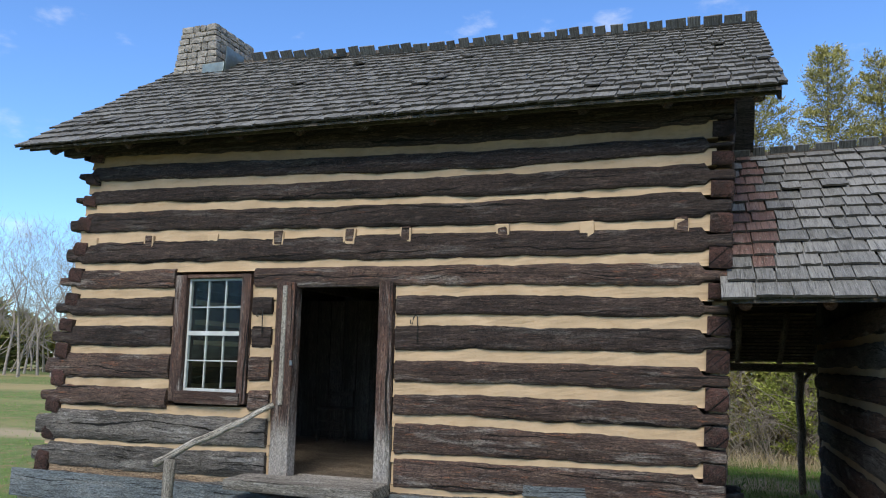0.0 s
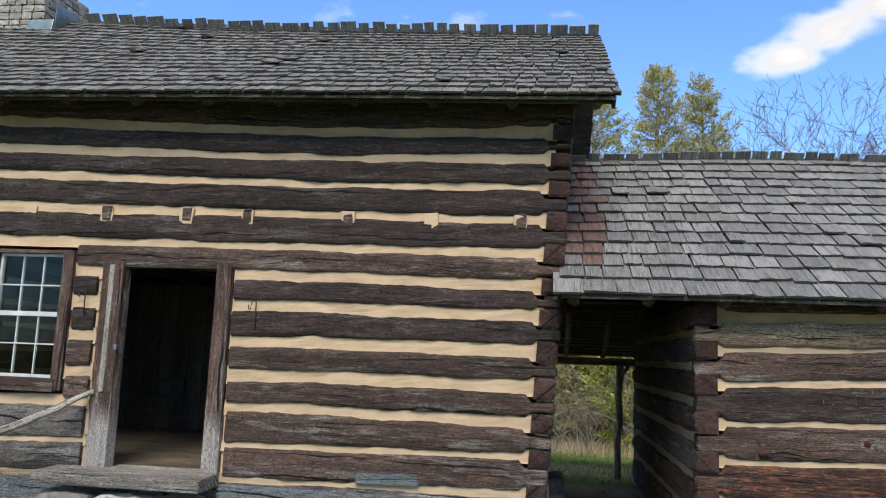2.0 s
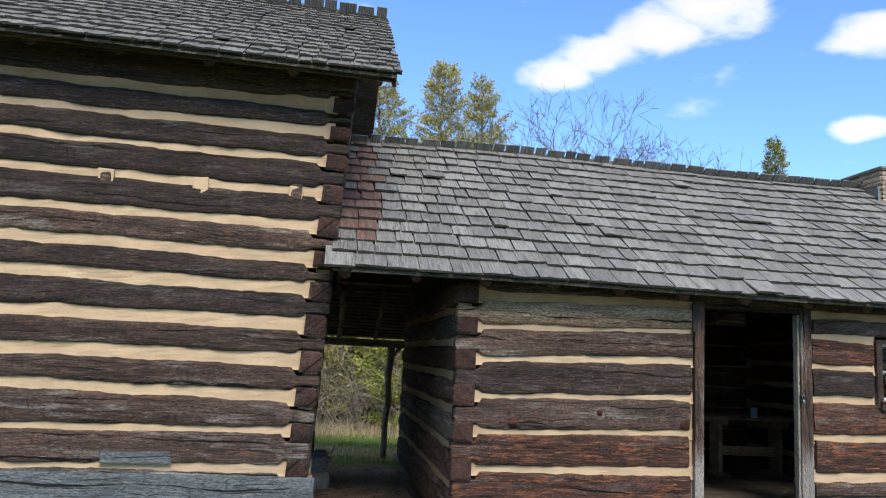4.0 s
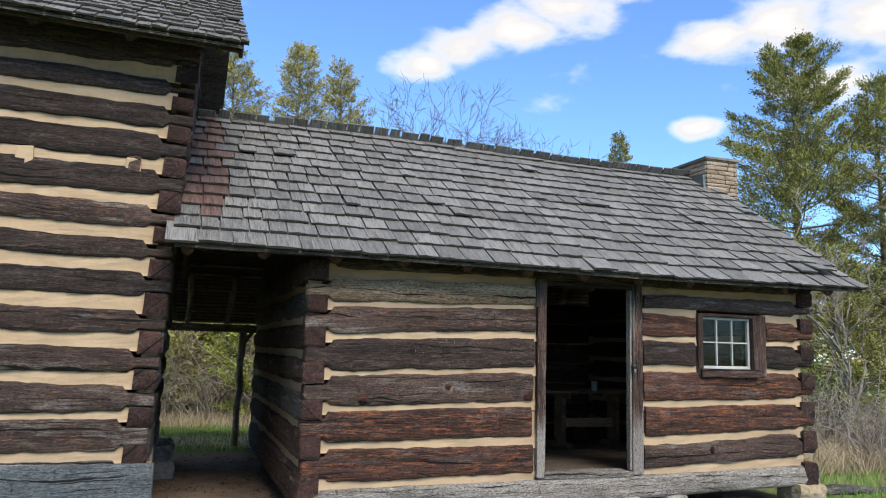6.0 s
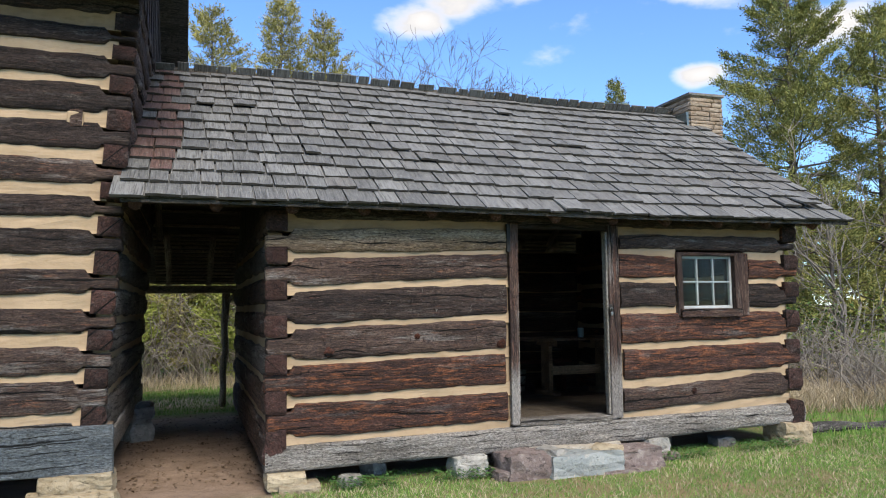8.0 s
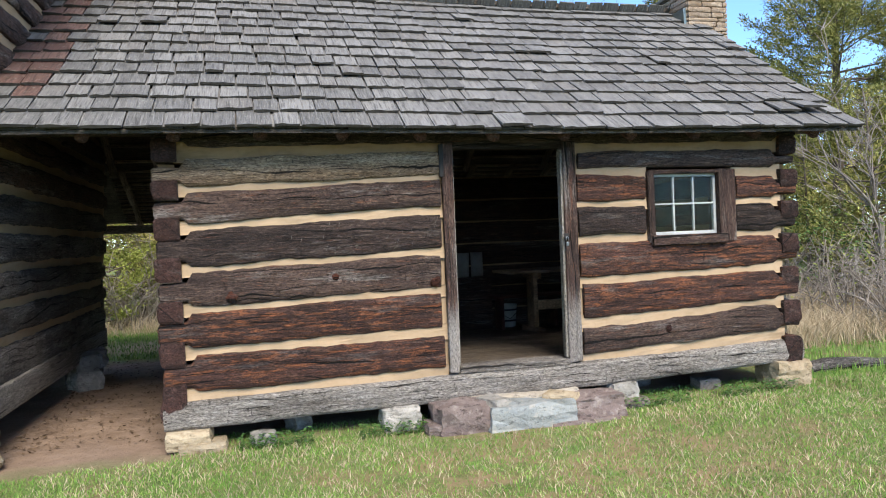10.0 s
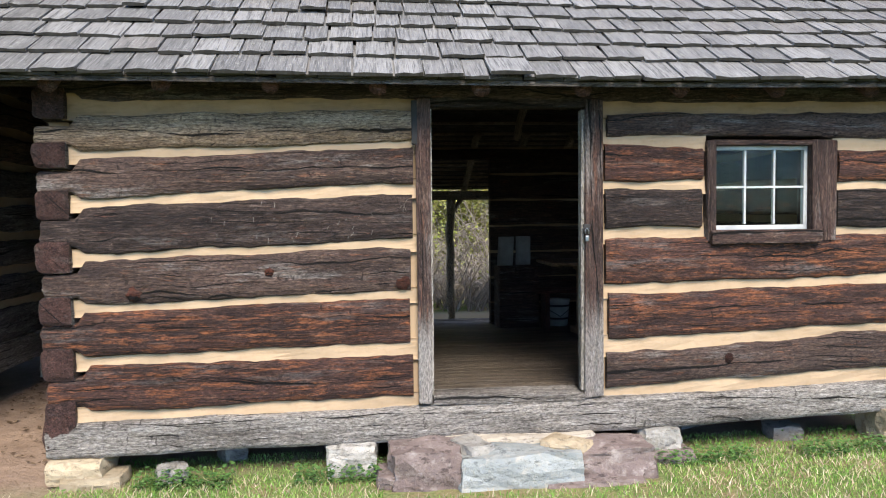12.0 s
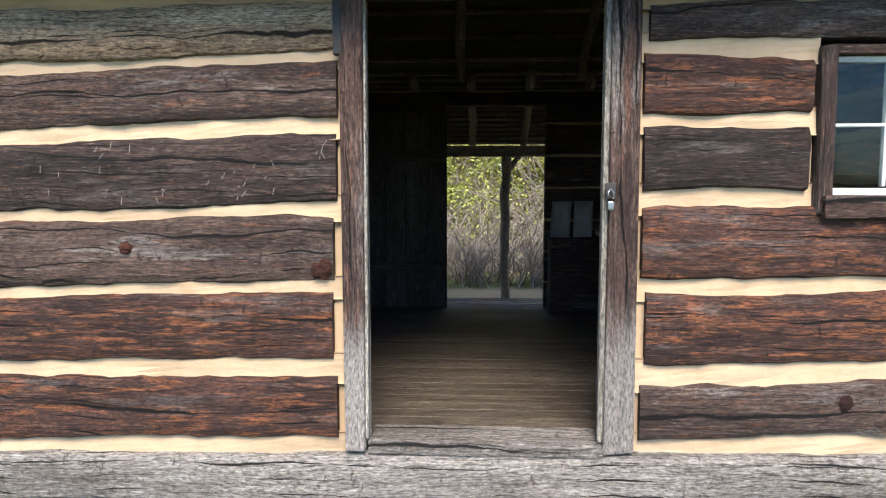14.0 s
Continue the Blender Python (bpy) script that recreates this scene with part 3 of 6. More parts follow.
def log_wall(name, parent, xs, chinks, left, right, openings, woods, face, top=None, bottom=None, turn=None, label="", gap=0.05, proud=0.03, pads=(0.13, 0.13), notch=0.1):
    """A wall of hewn logs with chinked joints. chinks: rows from the top, each the heights of its upper and lower edge at xs."""
    turn = turn or Matrix()
    ups, downs = [lerp_table(xs, c[0]) for c in chinks], [lerp_table(xs, c[1]) for c in chinks]
    mid = (xs[0] + xs[-1]) / 2
    place = turn @ Matrix.Translation((0, face, 0))
    pieces, clay = [], []
    for i, (u, d) in enumerate(zip(ups, downs)):
        for a, b in clear_spans(left(u(mid)) + pads[0], right(u(mid)) - pads[1], d(mid), u(mid), openings):
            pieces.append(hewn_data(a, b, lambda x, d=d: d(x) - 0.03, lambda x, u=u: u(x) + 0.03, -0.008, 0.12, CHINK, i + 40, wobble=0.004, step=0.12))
            # top row takes the clay with the eave shade painted in
            clay.append(CHINK_EAVE_SHADE if i == 0 else CHINK)
    for a, b, lo, hi in openings:
        for x in (a - gap, b):
            pieces.append(box_data(x, x + gap, 0.022, 0.12, lo, hi, 0.004, int(x * 50)))
            clay.append(CHINK)
    wall = part(name, mesh("chinking", *pieces[0], clay[0]), parent, label, place)
    for piece, mat in zip(pieces[1:], clay[1:]):
        part("chinking", mesh("chinking", *piece, mat), wall, "", place)
    bounds = [(ups[0], top)] if top else []
    bounds += [(ups[i + 1], downs[i]) for i in range(len(chinks) - 1)]
    if bottom:
        bounds.append((bottom, downs[-1]))
    for i, (lo, hi) in enumerate(bounds):
        z0, z1 = lo(mid), hi(mid)
        ends_of = LOG_END if name == "side_wall" else None
        for j, (a, b) in enumerate(clear_spans(left((z0 + z1) / 2), right((z0 + z1) / 2), z0, z1, openings)):
            at_left, at_right = abs(a - left((z0 + z1) / 2)) < 0.01, abs(b - right((z0 + z1) / 2)) < 0.01
            j1, j2 = (0 if at_left else gap * rng.uniform(0.3, 1.0)), (0 if at_right else gap * rng.uniform(0.3, 1.0))
            e = 0.016 * rng.uniform(-1, 1)
            me = hewn_log("log", a + j1 + (e if at_left else 0), b - j2 + (e if at_right else 0), lo, hi, proud, 0.15, woods(i, j), 11 + i * 5 + j + len(name),
                          (notch if at_left else 0, notch if at_right else 0), end_wood=ends_of, sawn=(not at_left, not at_right))
            part("log", me, wall, "", place)
    return wall


# ---- the two-storey log house ----
FACE = 6.505
house = thing("log_house", (-3.4, 8.8, 0), "two-storey hewn log house with cream chinking and shingle roof", "house")
HX = (-7.0, -5.85, -1.97, -0.1)


def house_left(z):
    return -7.1 + 0.115 * (z - 0.7)


def house_right(z):
    return 0.065 + 0.055 * (z - 0.9)


HOUSE_CHINKS = (
    ((3.97, 3.95, 3.77, 3.78), (3.86, 3.84, 3.70, 3.68)),
    ((3.69, 3.67, 3.523, 3.537), (3.58, 3.562, 3.469, 3.449)),
    ((3.42, 3.402, 3.27, 3.259), (3.33, 3.313, 3.217, 3.201)),
    ((3.09, 3.085, 2.994, 2.975), (2.985, 2.972, 2.931, 2.898)),
    ((2.74, 2.735, 2.696, 2.68), (2.67, 2.661, 2.633, 2.604)),
    ((2.46, 2.458, 2.442, 2.407), (2.365, 2.36, 2.355, 2.314)),
    ((2.17, 2.172, 2.176, 2.147), (2.06, 2.057, 2.074, 2.055)),
)
HOUSE_CHINKS_LOW = (
    ((1.84, 1.841, 1.857, 1.863), (1.76, 1.758, 1.757, 1.749)),
    ((1.495, 1.498, 1.563, 1.559), (1.41, 1.411, 1.455, 1.452)),
    ((1.20, 1.201, 1.268, 1.247), (1.15, 1.149, 1.186, 1.154)),
    ((0.835, 0.839, 0.929, 0.961), (0.80, 0.80, 0.881, 0.904)),
    ((0.55, 0.551, 0.625, 0.66), (0.50, 0.50, 0.58, 0.59)),
)
WIN_1 = (-5.31, -4.38, 1.29, 2.59)
DOOR_1 = (-4.1, -2.8, 0.55, 2.49)


def house_woods(i, j):
    if i >= 10:
        return LOG_SILVER if j == 0 else LOG_BROWN
    if i == 9:
        return LOG_BROWN
    return LOG_BROWN if i > 7 else (LOG_DARK, LOG_DARK, LOG_BROWN)[(i * 7 + j * 3) % 3] if i > 4 else LOG_DARK


front = log_wall("front_wall", house, HX, HOUSE_CHINKS + HOUSE_CHINKS_LOW, house_left, house_right, (WIN_1, DOOR_1), house_woods, FACE,
                 top=lambda x: 4.24 - 0.012 * (x + 7), bottom=lambda x: 0.28, label="front wall of dark hewn logs and cream chinking")

# side wall towards the passage: its courses lie at the height of the front joints
SIDE_Z = [4.0, 3.73, 3.49, 3.23, 2.94, 2.64, 2.36, 2.1, 1.8, 1.505, 1.2, 0.93, 0.625]


def side_chinks(zs, thin=0.07):
    rows = []
    for a, b in zip(zs[:-1], zs[1:]):
        m = (a + b) / 2
        rows.append(((m + thin / 2,) * 2, (m - thin / 2,) * 2))
    return rows


def side_wall(name, parent, x_face, y0, y1, zs, woods, outward, label, bottom, lean=0.0):
    """A log wall along y. Its logs run through to the front face, where their ends show between the front logs."""
    turn = pose(x_face, 0, 0.9, 0, math.degrees(math.atan(lean)), 0) @ pose(0, 0, -0.9, 0, 0, 90 * outward)
    if outward > 0:
        a, b = y0, y1
    else:
        a, b = -y1, -y0
    return log_wall(name, parent, (a, b), side_chinks(zs), lambda z: a, lambda z: b, (), woods, 0.0, top=lambda x: zs[0] + 0.12, bottom=lambda x: bottom,
                    turn=turn, label=label, pads=(0.14, 0.0) if outward > 0 else (0.0, 0.14), notch=0.06)


side_wall("side_wall", house, 0.05, FACE - 0.03, 11.1, SIDE_Z, lambda i, j: LOG_SILVER if i > 7 else LOG_BROWN, 1, "gable wall of hewn logs along the passage", 0.4, 0.055)
part("side_sill", board("side_sill", 0, 4.5, -0.09, 0.09, -0.12, 0.12, SILL_GREY, 0.02, 0.012, 6), house, "grey sill timber along the passage", pose(-0.02, 6.6, 0.34, 0, 0, 90))
side_wall("side_wall", house, -6.95, FACE - 0.03, 11.1, SIDE_Z, lambda i, j: LOG_BROWN, -1, "far gable wall of weathered hewn logs", 0.4, 0.115)
part("back_wall", board("back_wall", -6.95, 0.05, 10.95, 11.1, 0.3, 4.3, OLD_BOARD), house, "plain rear wall of dark boards")
part("log_end_block", board("end", -0.02, 0.1, 6.48, 6.6, 3.9, 4.1, LOG_DARK), house)

# slate-painted sill board under the front wall, and the footing stones
for x0, x1, z0, z1 in ((-7.3, -4.22, 0.2, 0.5), (-2.78, 0.12, 0.2, 0.555)):
    part("sill_board", board("sill_board", 0, x1 - x0, 0, 0.05, 0, z1 - z0, BLUE_BOARD, 0.006, 0.012, int(x0 * 9)), house, "slate-blue painted sill board", Matrix.Translation((x0, 6.43, z0)))
part("sill_log", board("sill_log", -7.0, 0.1, 6.5, 6.68, 0.26, 0.56, LOG_GREY), house)

for i, (x, y, w, d, z0, z1, mt) in enumerate(((-0.13, 6.5, 0.26, 0.24, 0.06, 0.215, STONE_CREAM), (-0.16, 6.47, 0.31, 0.27, -0.08, 0.08, STONE_CREAM), (-3.4, 6.6, 0.3, 0.25, -0.08, 0.23, STONE_PALE),
                                              (-6.9, 6.6, 0.35, 0.3, -0.08, 0.23, STONE_CREAM), (-1.8, 6.62, 0.28, 0.25, -0.08, 0.23, STONE_GREY))):
    st = link("foundation_stone", rough_block("foundation_stone", -w, w, -d / 2, d / 2, 0, z1 - z0, mt, i + 1), None, Matrix.Translation((x, y + 0.02, z0)))
    tagged(st, "rough cream limestone block under the house sill" if mt is STONE_CREAM else "rough grey stone block under the house sill", "stone", "house footing stones")
for i in range(9):
    y = 9.6 + 0.17 * i + rng.uniform(-0.05, 0.05)
    z = -0.06 if i < 6 else 0.13
    st = link("foundation_stone", rough_block("foundation_stone", -0.14, 0.14, -0.11, 0.11, -0.02, 0.2, STONE_GREY, 30 + i), None, pose(0.02 + rng.uniform(-0.08, 0.1), y if i < 6 else y - 1.0, z, 0, 0, rng.uniform(-40, 40)))
    tagged(st, "loose grey footing stone below the passage wall", "stone", "house footing stones")


def joist_plugs():
    """Mortises in the front wall where the loft joists come through."""
    spots = ((-6.5, 0), (-5.72, 1), (-4.9, 0), (-4.1, 1), (-3.3, 1), (-2.71, 1), (-1.76, 1), (-0.995, 0), (-0.21, 1))
    for i, (x, wooden) in enumerate(spots):
        z = 2.985 - 0.008 * (x + 7)
        part("mortise_fill", board("mortise_fill", x - 0.062, x + 0.062, FACE - 0.026, FACE + 0.05, z - 0.095, z + 0.05, CHINK, 0.012, 0.01, i), front, "cream clay packed round a joist end")
        if wooden:
            part("joist_end", board("joist_end", x - 0.04, x + 0.048, FACE - 0.034, FACE + 0.05, z - 0.078, z + 0.055, LOG_BROWN, 0.008, 0.008, i + 9), front, "weathered joist end")


joist_plugs()


def window(name, parent, x0, x1, z0, z1, gx0, gx1, gz0, gz1, cols, rows, meeting, label, jamb):
    """A sash window in a wall whose face is at FACE: plank casing, white sash, single panes."""
    y0, y1 = FACE - 0.02, FACE + 0.14
    w = upright(name, parent, x0, gx0, y0 - 0.02, y1, z0, z1, jamb, 0.008, 0.006, 3, label)
    upright("jamb", w, gx1, x1, y0 - 0.02, y1, z0, z1, jamb, 0.008, 0.006, 4)
    part("head", board("head", gx0, gx1, y0 - 0.01, y1, gz1, z1, jamb, 0.006, 0.004, 5), w)
    part("window_sill", board("sill", gx0 - 0.04, gx1 + 0.05, y0 - 0.05, y1, z0 - 0.015, gz0 - 0.015, jamb, 0.008, 0.006, 6), w, "weathered wooden window sill")
    yb = FACE + 0.04
    t = 0.024
    for a, b, c, d in ((gx0, gx0 + t, gz0 - 0.015, gz1), (gx1 - t, gx1, gz0 - 0.015, gz1), (gx0 + t, gx1 - t, gz1 - t, gz1), (gx0 + t, gx1 - t, gz0 - 0.015, gz0 + 0.014)):
        part("sash_rail", board("sash_rail", a, b, yb - 0.02, yb + 0.02, c, d, WHITE_PAINT, 0.004, 0.001, 1), w, "white painted sash rail")
    if meeting:
        part("sash_rail", board("sash_rail", gx0 + t, gx1 - t, yb - 0.03, yb + 0.02, meeting - 0.022, meeting + 0.022, WHITE_PAINT, 0.004, 0.001, 2), w, "white painted meeting rail")
    pw, ph = (gx1 - gx0 - 2 * t) / cols, (gz1 - gz0 - t - 0.02) / rows
    for c in range(1, cols):
        x = gx0 + t + pw * c
        part("muntin", board("muntin", x - 0.0065, x + 0.0065, yb - 0.014, yb + 0.014, gz0 + 0.02, gz1 - t, WHITE_PAINT, 0.003, 0.001, c), w)
    for r in range(1, rows):
        z = gz0 + 0.02 + ph * r
        if meeting and abs(z - meeting) < 0.06:
            continue
        part("muntin", board("muntin", gx0 + t, gx1 - t, yb - 0.0125, yb + 0.0125, z - 0.0065, z + 0.0065, WHITE_PAINT, 0.003, 0.001, r), w)
    for c in range(cols):
        for r in range(rows):
            x, z = gx0 + t + pw * c, gz0 + 0.02 + ph * r
            p = part("pane", mesh("pane", *box_data(x, x + pw, yb - 0.002, yb + 0.002, z, z + ph), GLASS), w)
            p.visible_shadow = False
    return w


window("window", house, -5.31, -4.38, 1.29, 2.59, -5.17, -4.485, 1.41, 2.555, 3, 4, 1.985, "twelve-pane white sash window in a plank casing", POST_WOOD)


def door_frame(parent, x0, x1, ix0, ix1, z0, z1, label):
    y0, y1 = FACE - 0.045, FACE + 0.09
    d = part("door_frame", board("post", 0, z1 - z0, y0, y1, -(ix0 - x0), 0, DOOR_POST, 0.01, 0.008, 1), parent, label, pose(x0, 0, z0) @ Matrix(((0, 0, -1, 0), (0, 1, 0, 0), (1, 0, 0, 0), (0, 0, 0, 1))))
    part("door_post", board("post", 0, z1 - z0, y0, y1, -(x1 - ix1), 0, DOOR_POST, 0.01, 0.008, 2), d, "worn timber door post", pose(ix1, 0, z0) @ Matrix(((0, 0, -1, 0), (0, 1, 0, 0), (1, 0, 0, 0), (0, 0, 0, 1))))
    part("lintel", board("lintel", ix0, ix1, y0 + 0.03, y1, z1 - 0.045, z1 + 0.03, LOG_DARK, 0.006, 0.004, 3), d)
    return d


frame_1 = door_frame(house, -4.06, -2.81, -3.86, -2.955, 0.58, 2.49, "worn upright timbers round the open house doorway")
for x, w in ((-3.985, 0.045),):
    upright("stop_strip", frame_1, x, x + w, FACE - 0.062, FACE - 0.04, 1.3, 2.46, RAIL_WOOD, 0.004, 0.002, 1, "pale worn edge of the door strip")
part("hasp", board("hasp", -3.875, -3.845, FACE - 0.065, FACE - 0.045, 1.68, 1.73, STEEL, 0.004, 0.0, 1), frame_1, "small steel hasp")
part("threshold", board("threshold", -3.86, -2.955, FACE - 0.06, FACE + 0.2, 0.55, 0.635, SILL_GREY, 0.01, 0.008, 3), frame_1)


def iron_hook(x, z, parent):
    pts = [(x - 0.055, 0, z - 0.015), (x - 0.05, -0.015, z - 0.05), (x - 0.03, -0.02, z - 0.055), (x - 0.02, -0.02, z + 0.0), (x, -0.018, z + 0.03), (x + 0.018, -0.012, z + 0.01), (x + 0.02, -0.01, z - 0.22)]
    v, f = tube(pts, [0.006] * 7, 6)
    part("iron_hook", mesh("iron_hook", v, f, IRON, True), parent, "bent iron hook on the log wall", Matrix.Translation((0, FACE - 0.035, 0)))


iron_hook(-2.57, 2.14, front)
iron_hook(-4.235, 2.21, front)

part("paint_patch", board("paint_patch", -1.55, -1.02, FACE - 0.046, FACE - 0.03, 0.64, 0.73, BLUE_BOARD, 0.004, 0.014, 3), front, "flaked slate-blue paint on the bottom log")

# interior of the house: floor, a chair against the boarded rear partition
part("floor", board("floor", -6.9, 0.0, 6.6, 10.95, 0.5, 0.61, PLANK, 0, 0), house, "dim plank floor")
part("loft_floor", board("loft_floor", -6.9, 0.0, 6.7, 10.95, 2.78, 2.84, OLD_BOARD, 0, 0), house)
for i in range(9):
    x = -6.5 + 0.78 * i
    part("joist", board("joist", x, x + 0.1, 6.66, 10.95, 2.62, 2.78, OLD_BOARD, 0.006, 0.004, i), house)
for i in range(22):
    x = -6.0 + 0.22 * i
    upright("partition_board", house, x, x + 0.212, 10.0, 10.03, 0.61, 2.6, OLD_BOARD, 0.004, 0.002, i)


def low_chair(at, spin):
    ch = thing("low_chair", at, "plain dark low wooden chair near boarded wall", "chair")
    base = pose(*at, 0, 0, spin)
    for x, y, h in ((-0.2, -0.18, 0.44), (0.2, -0.18, 0.44), (-0.18, 0.18, 0.7), (0.18, 0.18, 0.7)):
        me, m = pole("leg", (x, y, 0), (x, y + (0.05 if h > 0.5 else 0), h), 0.018, 0.015, OLD_BOARD, 0.0, 1, 8, 3)
        part("leg", me, ch, "", base @ m)
    part("seat", board("seat", -0.22, 0.22, -0.2, 0.2, 0.42, 0.455, OLD_BOARD, 0.01), ch, "", base)
    for z in (0.64,):
        part("slat", board("slat", -0.17, 0.17, 0.195, 0.21, z - 0.03, z + 0.03, OLD_BOARD, 0.004), ch, "", base)
    for z in (0.15, 0.27):
        part("stretcher", board("stretcher", -0.19, 0.19, -0.19, -0.17, z, z + 0.025, OLD_BOARD, 0.006), ch, "", base)


low_chair((-5.05, 9.7, 0.61), 8)

# doorstep: a timber step on flat stones, and the pole handrail
step = link("doorstep", board("doorstep", 0, 1.52, 0, 0.36, 0, 0.1, SILL_GREY, 0.015, 0.012, 8), None, Matrix.Translation((-4.28, 6.05, 0.55)))
tagged(step, "weathered pale timber doorstep before the house door", "step")
for i, x in enumerate((-4.0, -3.5, -3.0)):
    st = link("step_stone", rough_block("step_stone", -0.24, 0.24, -0.2, 0.2, -0.02, 0.52, STONE_PALE if i % 2 else STONE_GREY, 60 + i), None, Matrix.Translation((x, 6.26, -0.06)))
    tagged(st, "rough pale stone carrying the timber doorstep", "stone", "doorstep stones")
rail = thing("handrail", (-4.95, 5.75, 0), "silvered peeled pole handrail on a short post", "railing")


# ---- roofs ----
def shingle_mesh(seed, material, length=0.46, thick=0.018):
    r = random.Random(seed)
    j = lambda s: r.uniform(-s, s)
    n = 3
    v, f = [], []
    for k in range(n + 1):
        x = -0.5 + k / n
        yb, zt = j(0.007), thick * (1 + j(0.3))
        v += [(x, yb, 0), (x, yb, zt), (x + j(0.01), length, 0.004), (x, length, 0.0)]
    for k in range(n):
        a, b = 4 * k, 4 * (k + 1)
        f += [(a, b, b + 1, a + 1), (a + 1, b + 1, b + 2, a + 2), (a + 3, a + 2, b + 2, b + 3), (a, a + 3, b + 3, b)]
    f += [(0, 1, 2, 3), (4 * n, 4 * n + 3, 4 * n + 2, 4 * n + 1)]
    return v, f, material


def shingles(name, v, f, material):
    """A mesh of one or many shingles, fourteen faces each, their butt ends dark to draw each course's shadow line."""
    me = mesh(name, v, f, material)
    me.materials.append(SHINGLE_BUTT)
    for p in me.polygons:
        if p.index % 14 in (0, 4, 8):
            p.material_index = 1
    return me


def shingle_roof(parent, name, x0, x1, eave, ridge, exposure, widths, material, near, seed, label, warm=None):
    """A roof slope: deck, courses of split shingles. eave and ridge: functions of x that give (y, z). near: stretch in x whose shingles are parts."""
    r = random.Random(seed)
    n = 24
    v, f = [], []
    for i in range(n + 1):
        x = x0 + 0.02 + (x1 - x0 - 0.04) * i / n
        for dz in (-0.005, -0.03):
            for y, z in (eave(x), ridge(x)):
                v.append((x, y, z + dz))
    for i in range(n):
        a, b = 4 * i, 4 * i + 4
        f += [(a, b, b + 1, a + 1), (a + 2, a + 3, b + 3, b + 2), (a, a + 2, b + 2, b), (a + 1, b + 1, b + 3, a + 3)]
    deck = part(name, mesh("deck", v, f, OLD_BOARD), parent, label)
    shapes = [shingle_mesh(seed * 31 + k, material) for k in range(10)]
    meshes = [shingles("shingle", a, b, c) for a, b, c in shapes]
    browns = [shingles("shingle", a, b, warm) for a, b, c in shapes] if warm else None
    ye, ze = eave((x0 + x1) / 2)
    yr, zr = ridge((x0 + x1) / 2)
    slope_len = math.hypot(yr - ye, zr - ze)
    count = int(slope_len / exposure) + 1
    rest, made = [], 0
    for c in range(-1, count):
        s0 = max(0, c) * exposure
        x = x0 + r.uniform(-0.06, 0.02)
        while x < x1 - 0.03:
            w = r.uniform(*widths)
            w = min(w, x1 + 0.02 - x)
            if w < 0.05:
                break
            cx = x + w / 2
            (y0, z0), (y1, z1) = eave(cx), ridge(cx)
            L = math.hypot(y1 - y0, z1 - z0)
            dy, dz = (y1 - y0) / L, (z1 - z0) / L
            s = s0 + r.uniform(-0.013, 0.013) + 0.012 * noise.noise(Vector((cx * 1.3, c * 0.9, seed))) - (0.035 if c == 0 else 0)
            lift = 0.026 + r.uniform(0, 0.009) if c >= 0 else 0.004
            if r.random() < 0.015:
                lift += 0.02
            if warm and 1 <= c <= 2 and 6.45 < cx < 6.95:
                lift += r.uniform(0.02, 0.06)
            base = Vector((cx, y0 + dy * s, z0 + dz * s))
            rot = Matrix(((1, 0, 0), (0, dy, -dz), (0, dz, dy))).to_4x4()
            m = Matrix.Translation(base) @ rot @ pose(0, 0, lift, -math.degrees(math.atan2(lift, 0.46)) + r.uniform(-0.4, 0.4), r.uniform(-0.6, 0.6), r.uniform(-1.2, 1.2)) @ Matrix.Diagonal((w * 0.975, 1 if s + 0.46 < L else max(0.15, (L - s) / 0.46), 1, 1))
            k = r.randrange(10)
            if warm and c >= 2 and r.random() < 0.88 and cx < 0.5 + 0.14 * noise.noise(Vector((c * 0.7, 0, 2))):
                part("shingle", browns[k], deck, "newer red-brown shingle", m)
            elif c >= 0 and made < 300 and near[0] < cx < near[1] and near[2] <= c < near[3]:
                part("shingle", meshes[k], deck, "", m)
                made += 1
            else:
                rest.append((m, k))
            x += w + r.uniform(0.002, 0.012)
    v, f = [], []
    for m, k in rest:
        n0 = len(v)
        a, b, _ = shapes[k]
        v += [tuple(m @ Vector(p)) for p in a]
        f += [tuple(i + n0 for i in q) for q in b]
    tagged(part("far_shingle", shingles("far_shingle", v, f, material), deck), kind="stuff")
    return deck


def comb(parent, xs, ridge, lean, height, material, seed):
    """The last course of the far slope, standing up past the ridge, with gaps."""
    r = random.Random(seed)
    x = xs[0]
    k = 0
    while x < xs[1]:
        w = min(r.uniform(0.12, 0.24), xs[1] - x + 0.02)
        y, z = ridge(x + w / 2)
        h = height * r.uniform(0.82, 1.08)
        me = board("comb_shingle", -w / 2 + 0.005, w / 2 - 0.005, -0.008, 0.008, -0.1, h, material, 0.002, 0.004, k)
        part("comb_shingle", me, parent, "", Matrix.Translation((x + w / 2, y + 0.01, z + 0.03)) @ pose(0, 0, 0, lean, r.uniform(-1.5, 1.5), 0))
        x += w + (r.uniform(0.004, 0.03) if r.random() < 0.8 else 0.05)
        k += 1


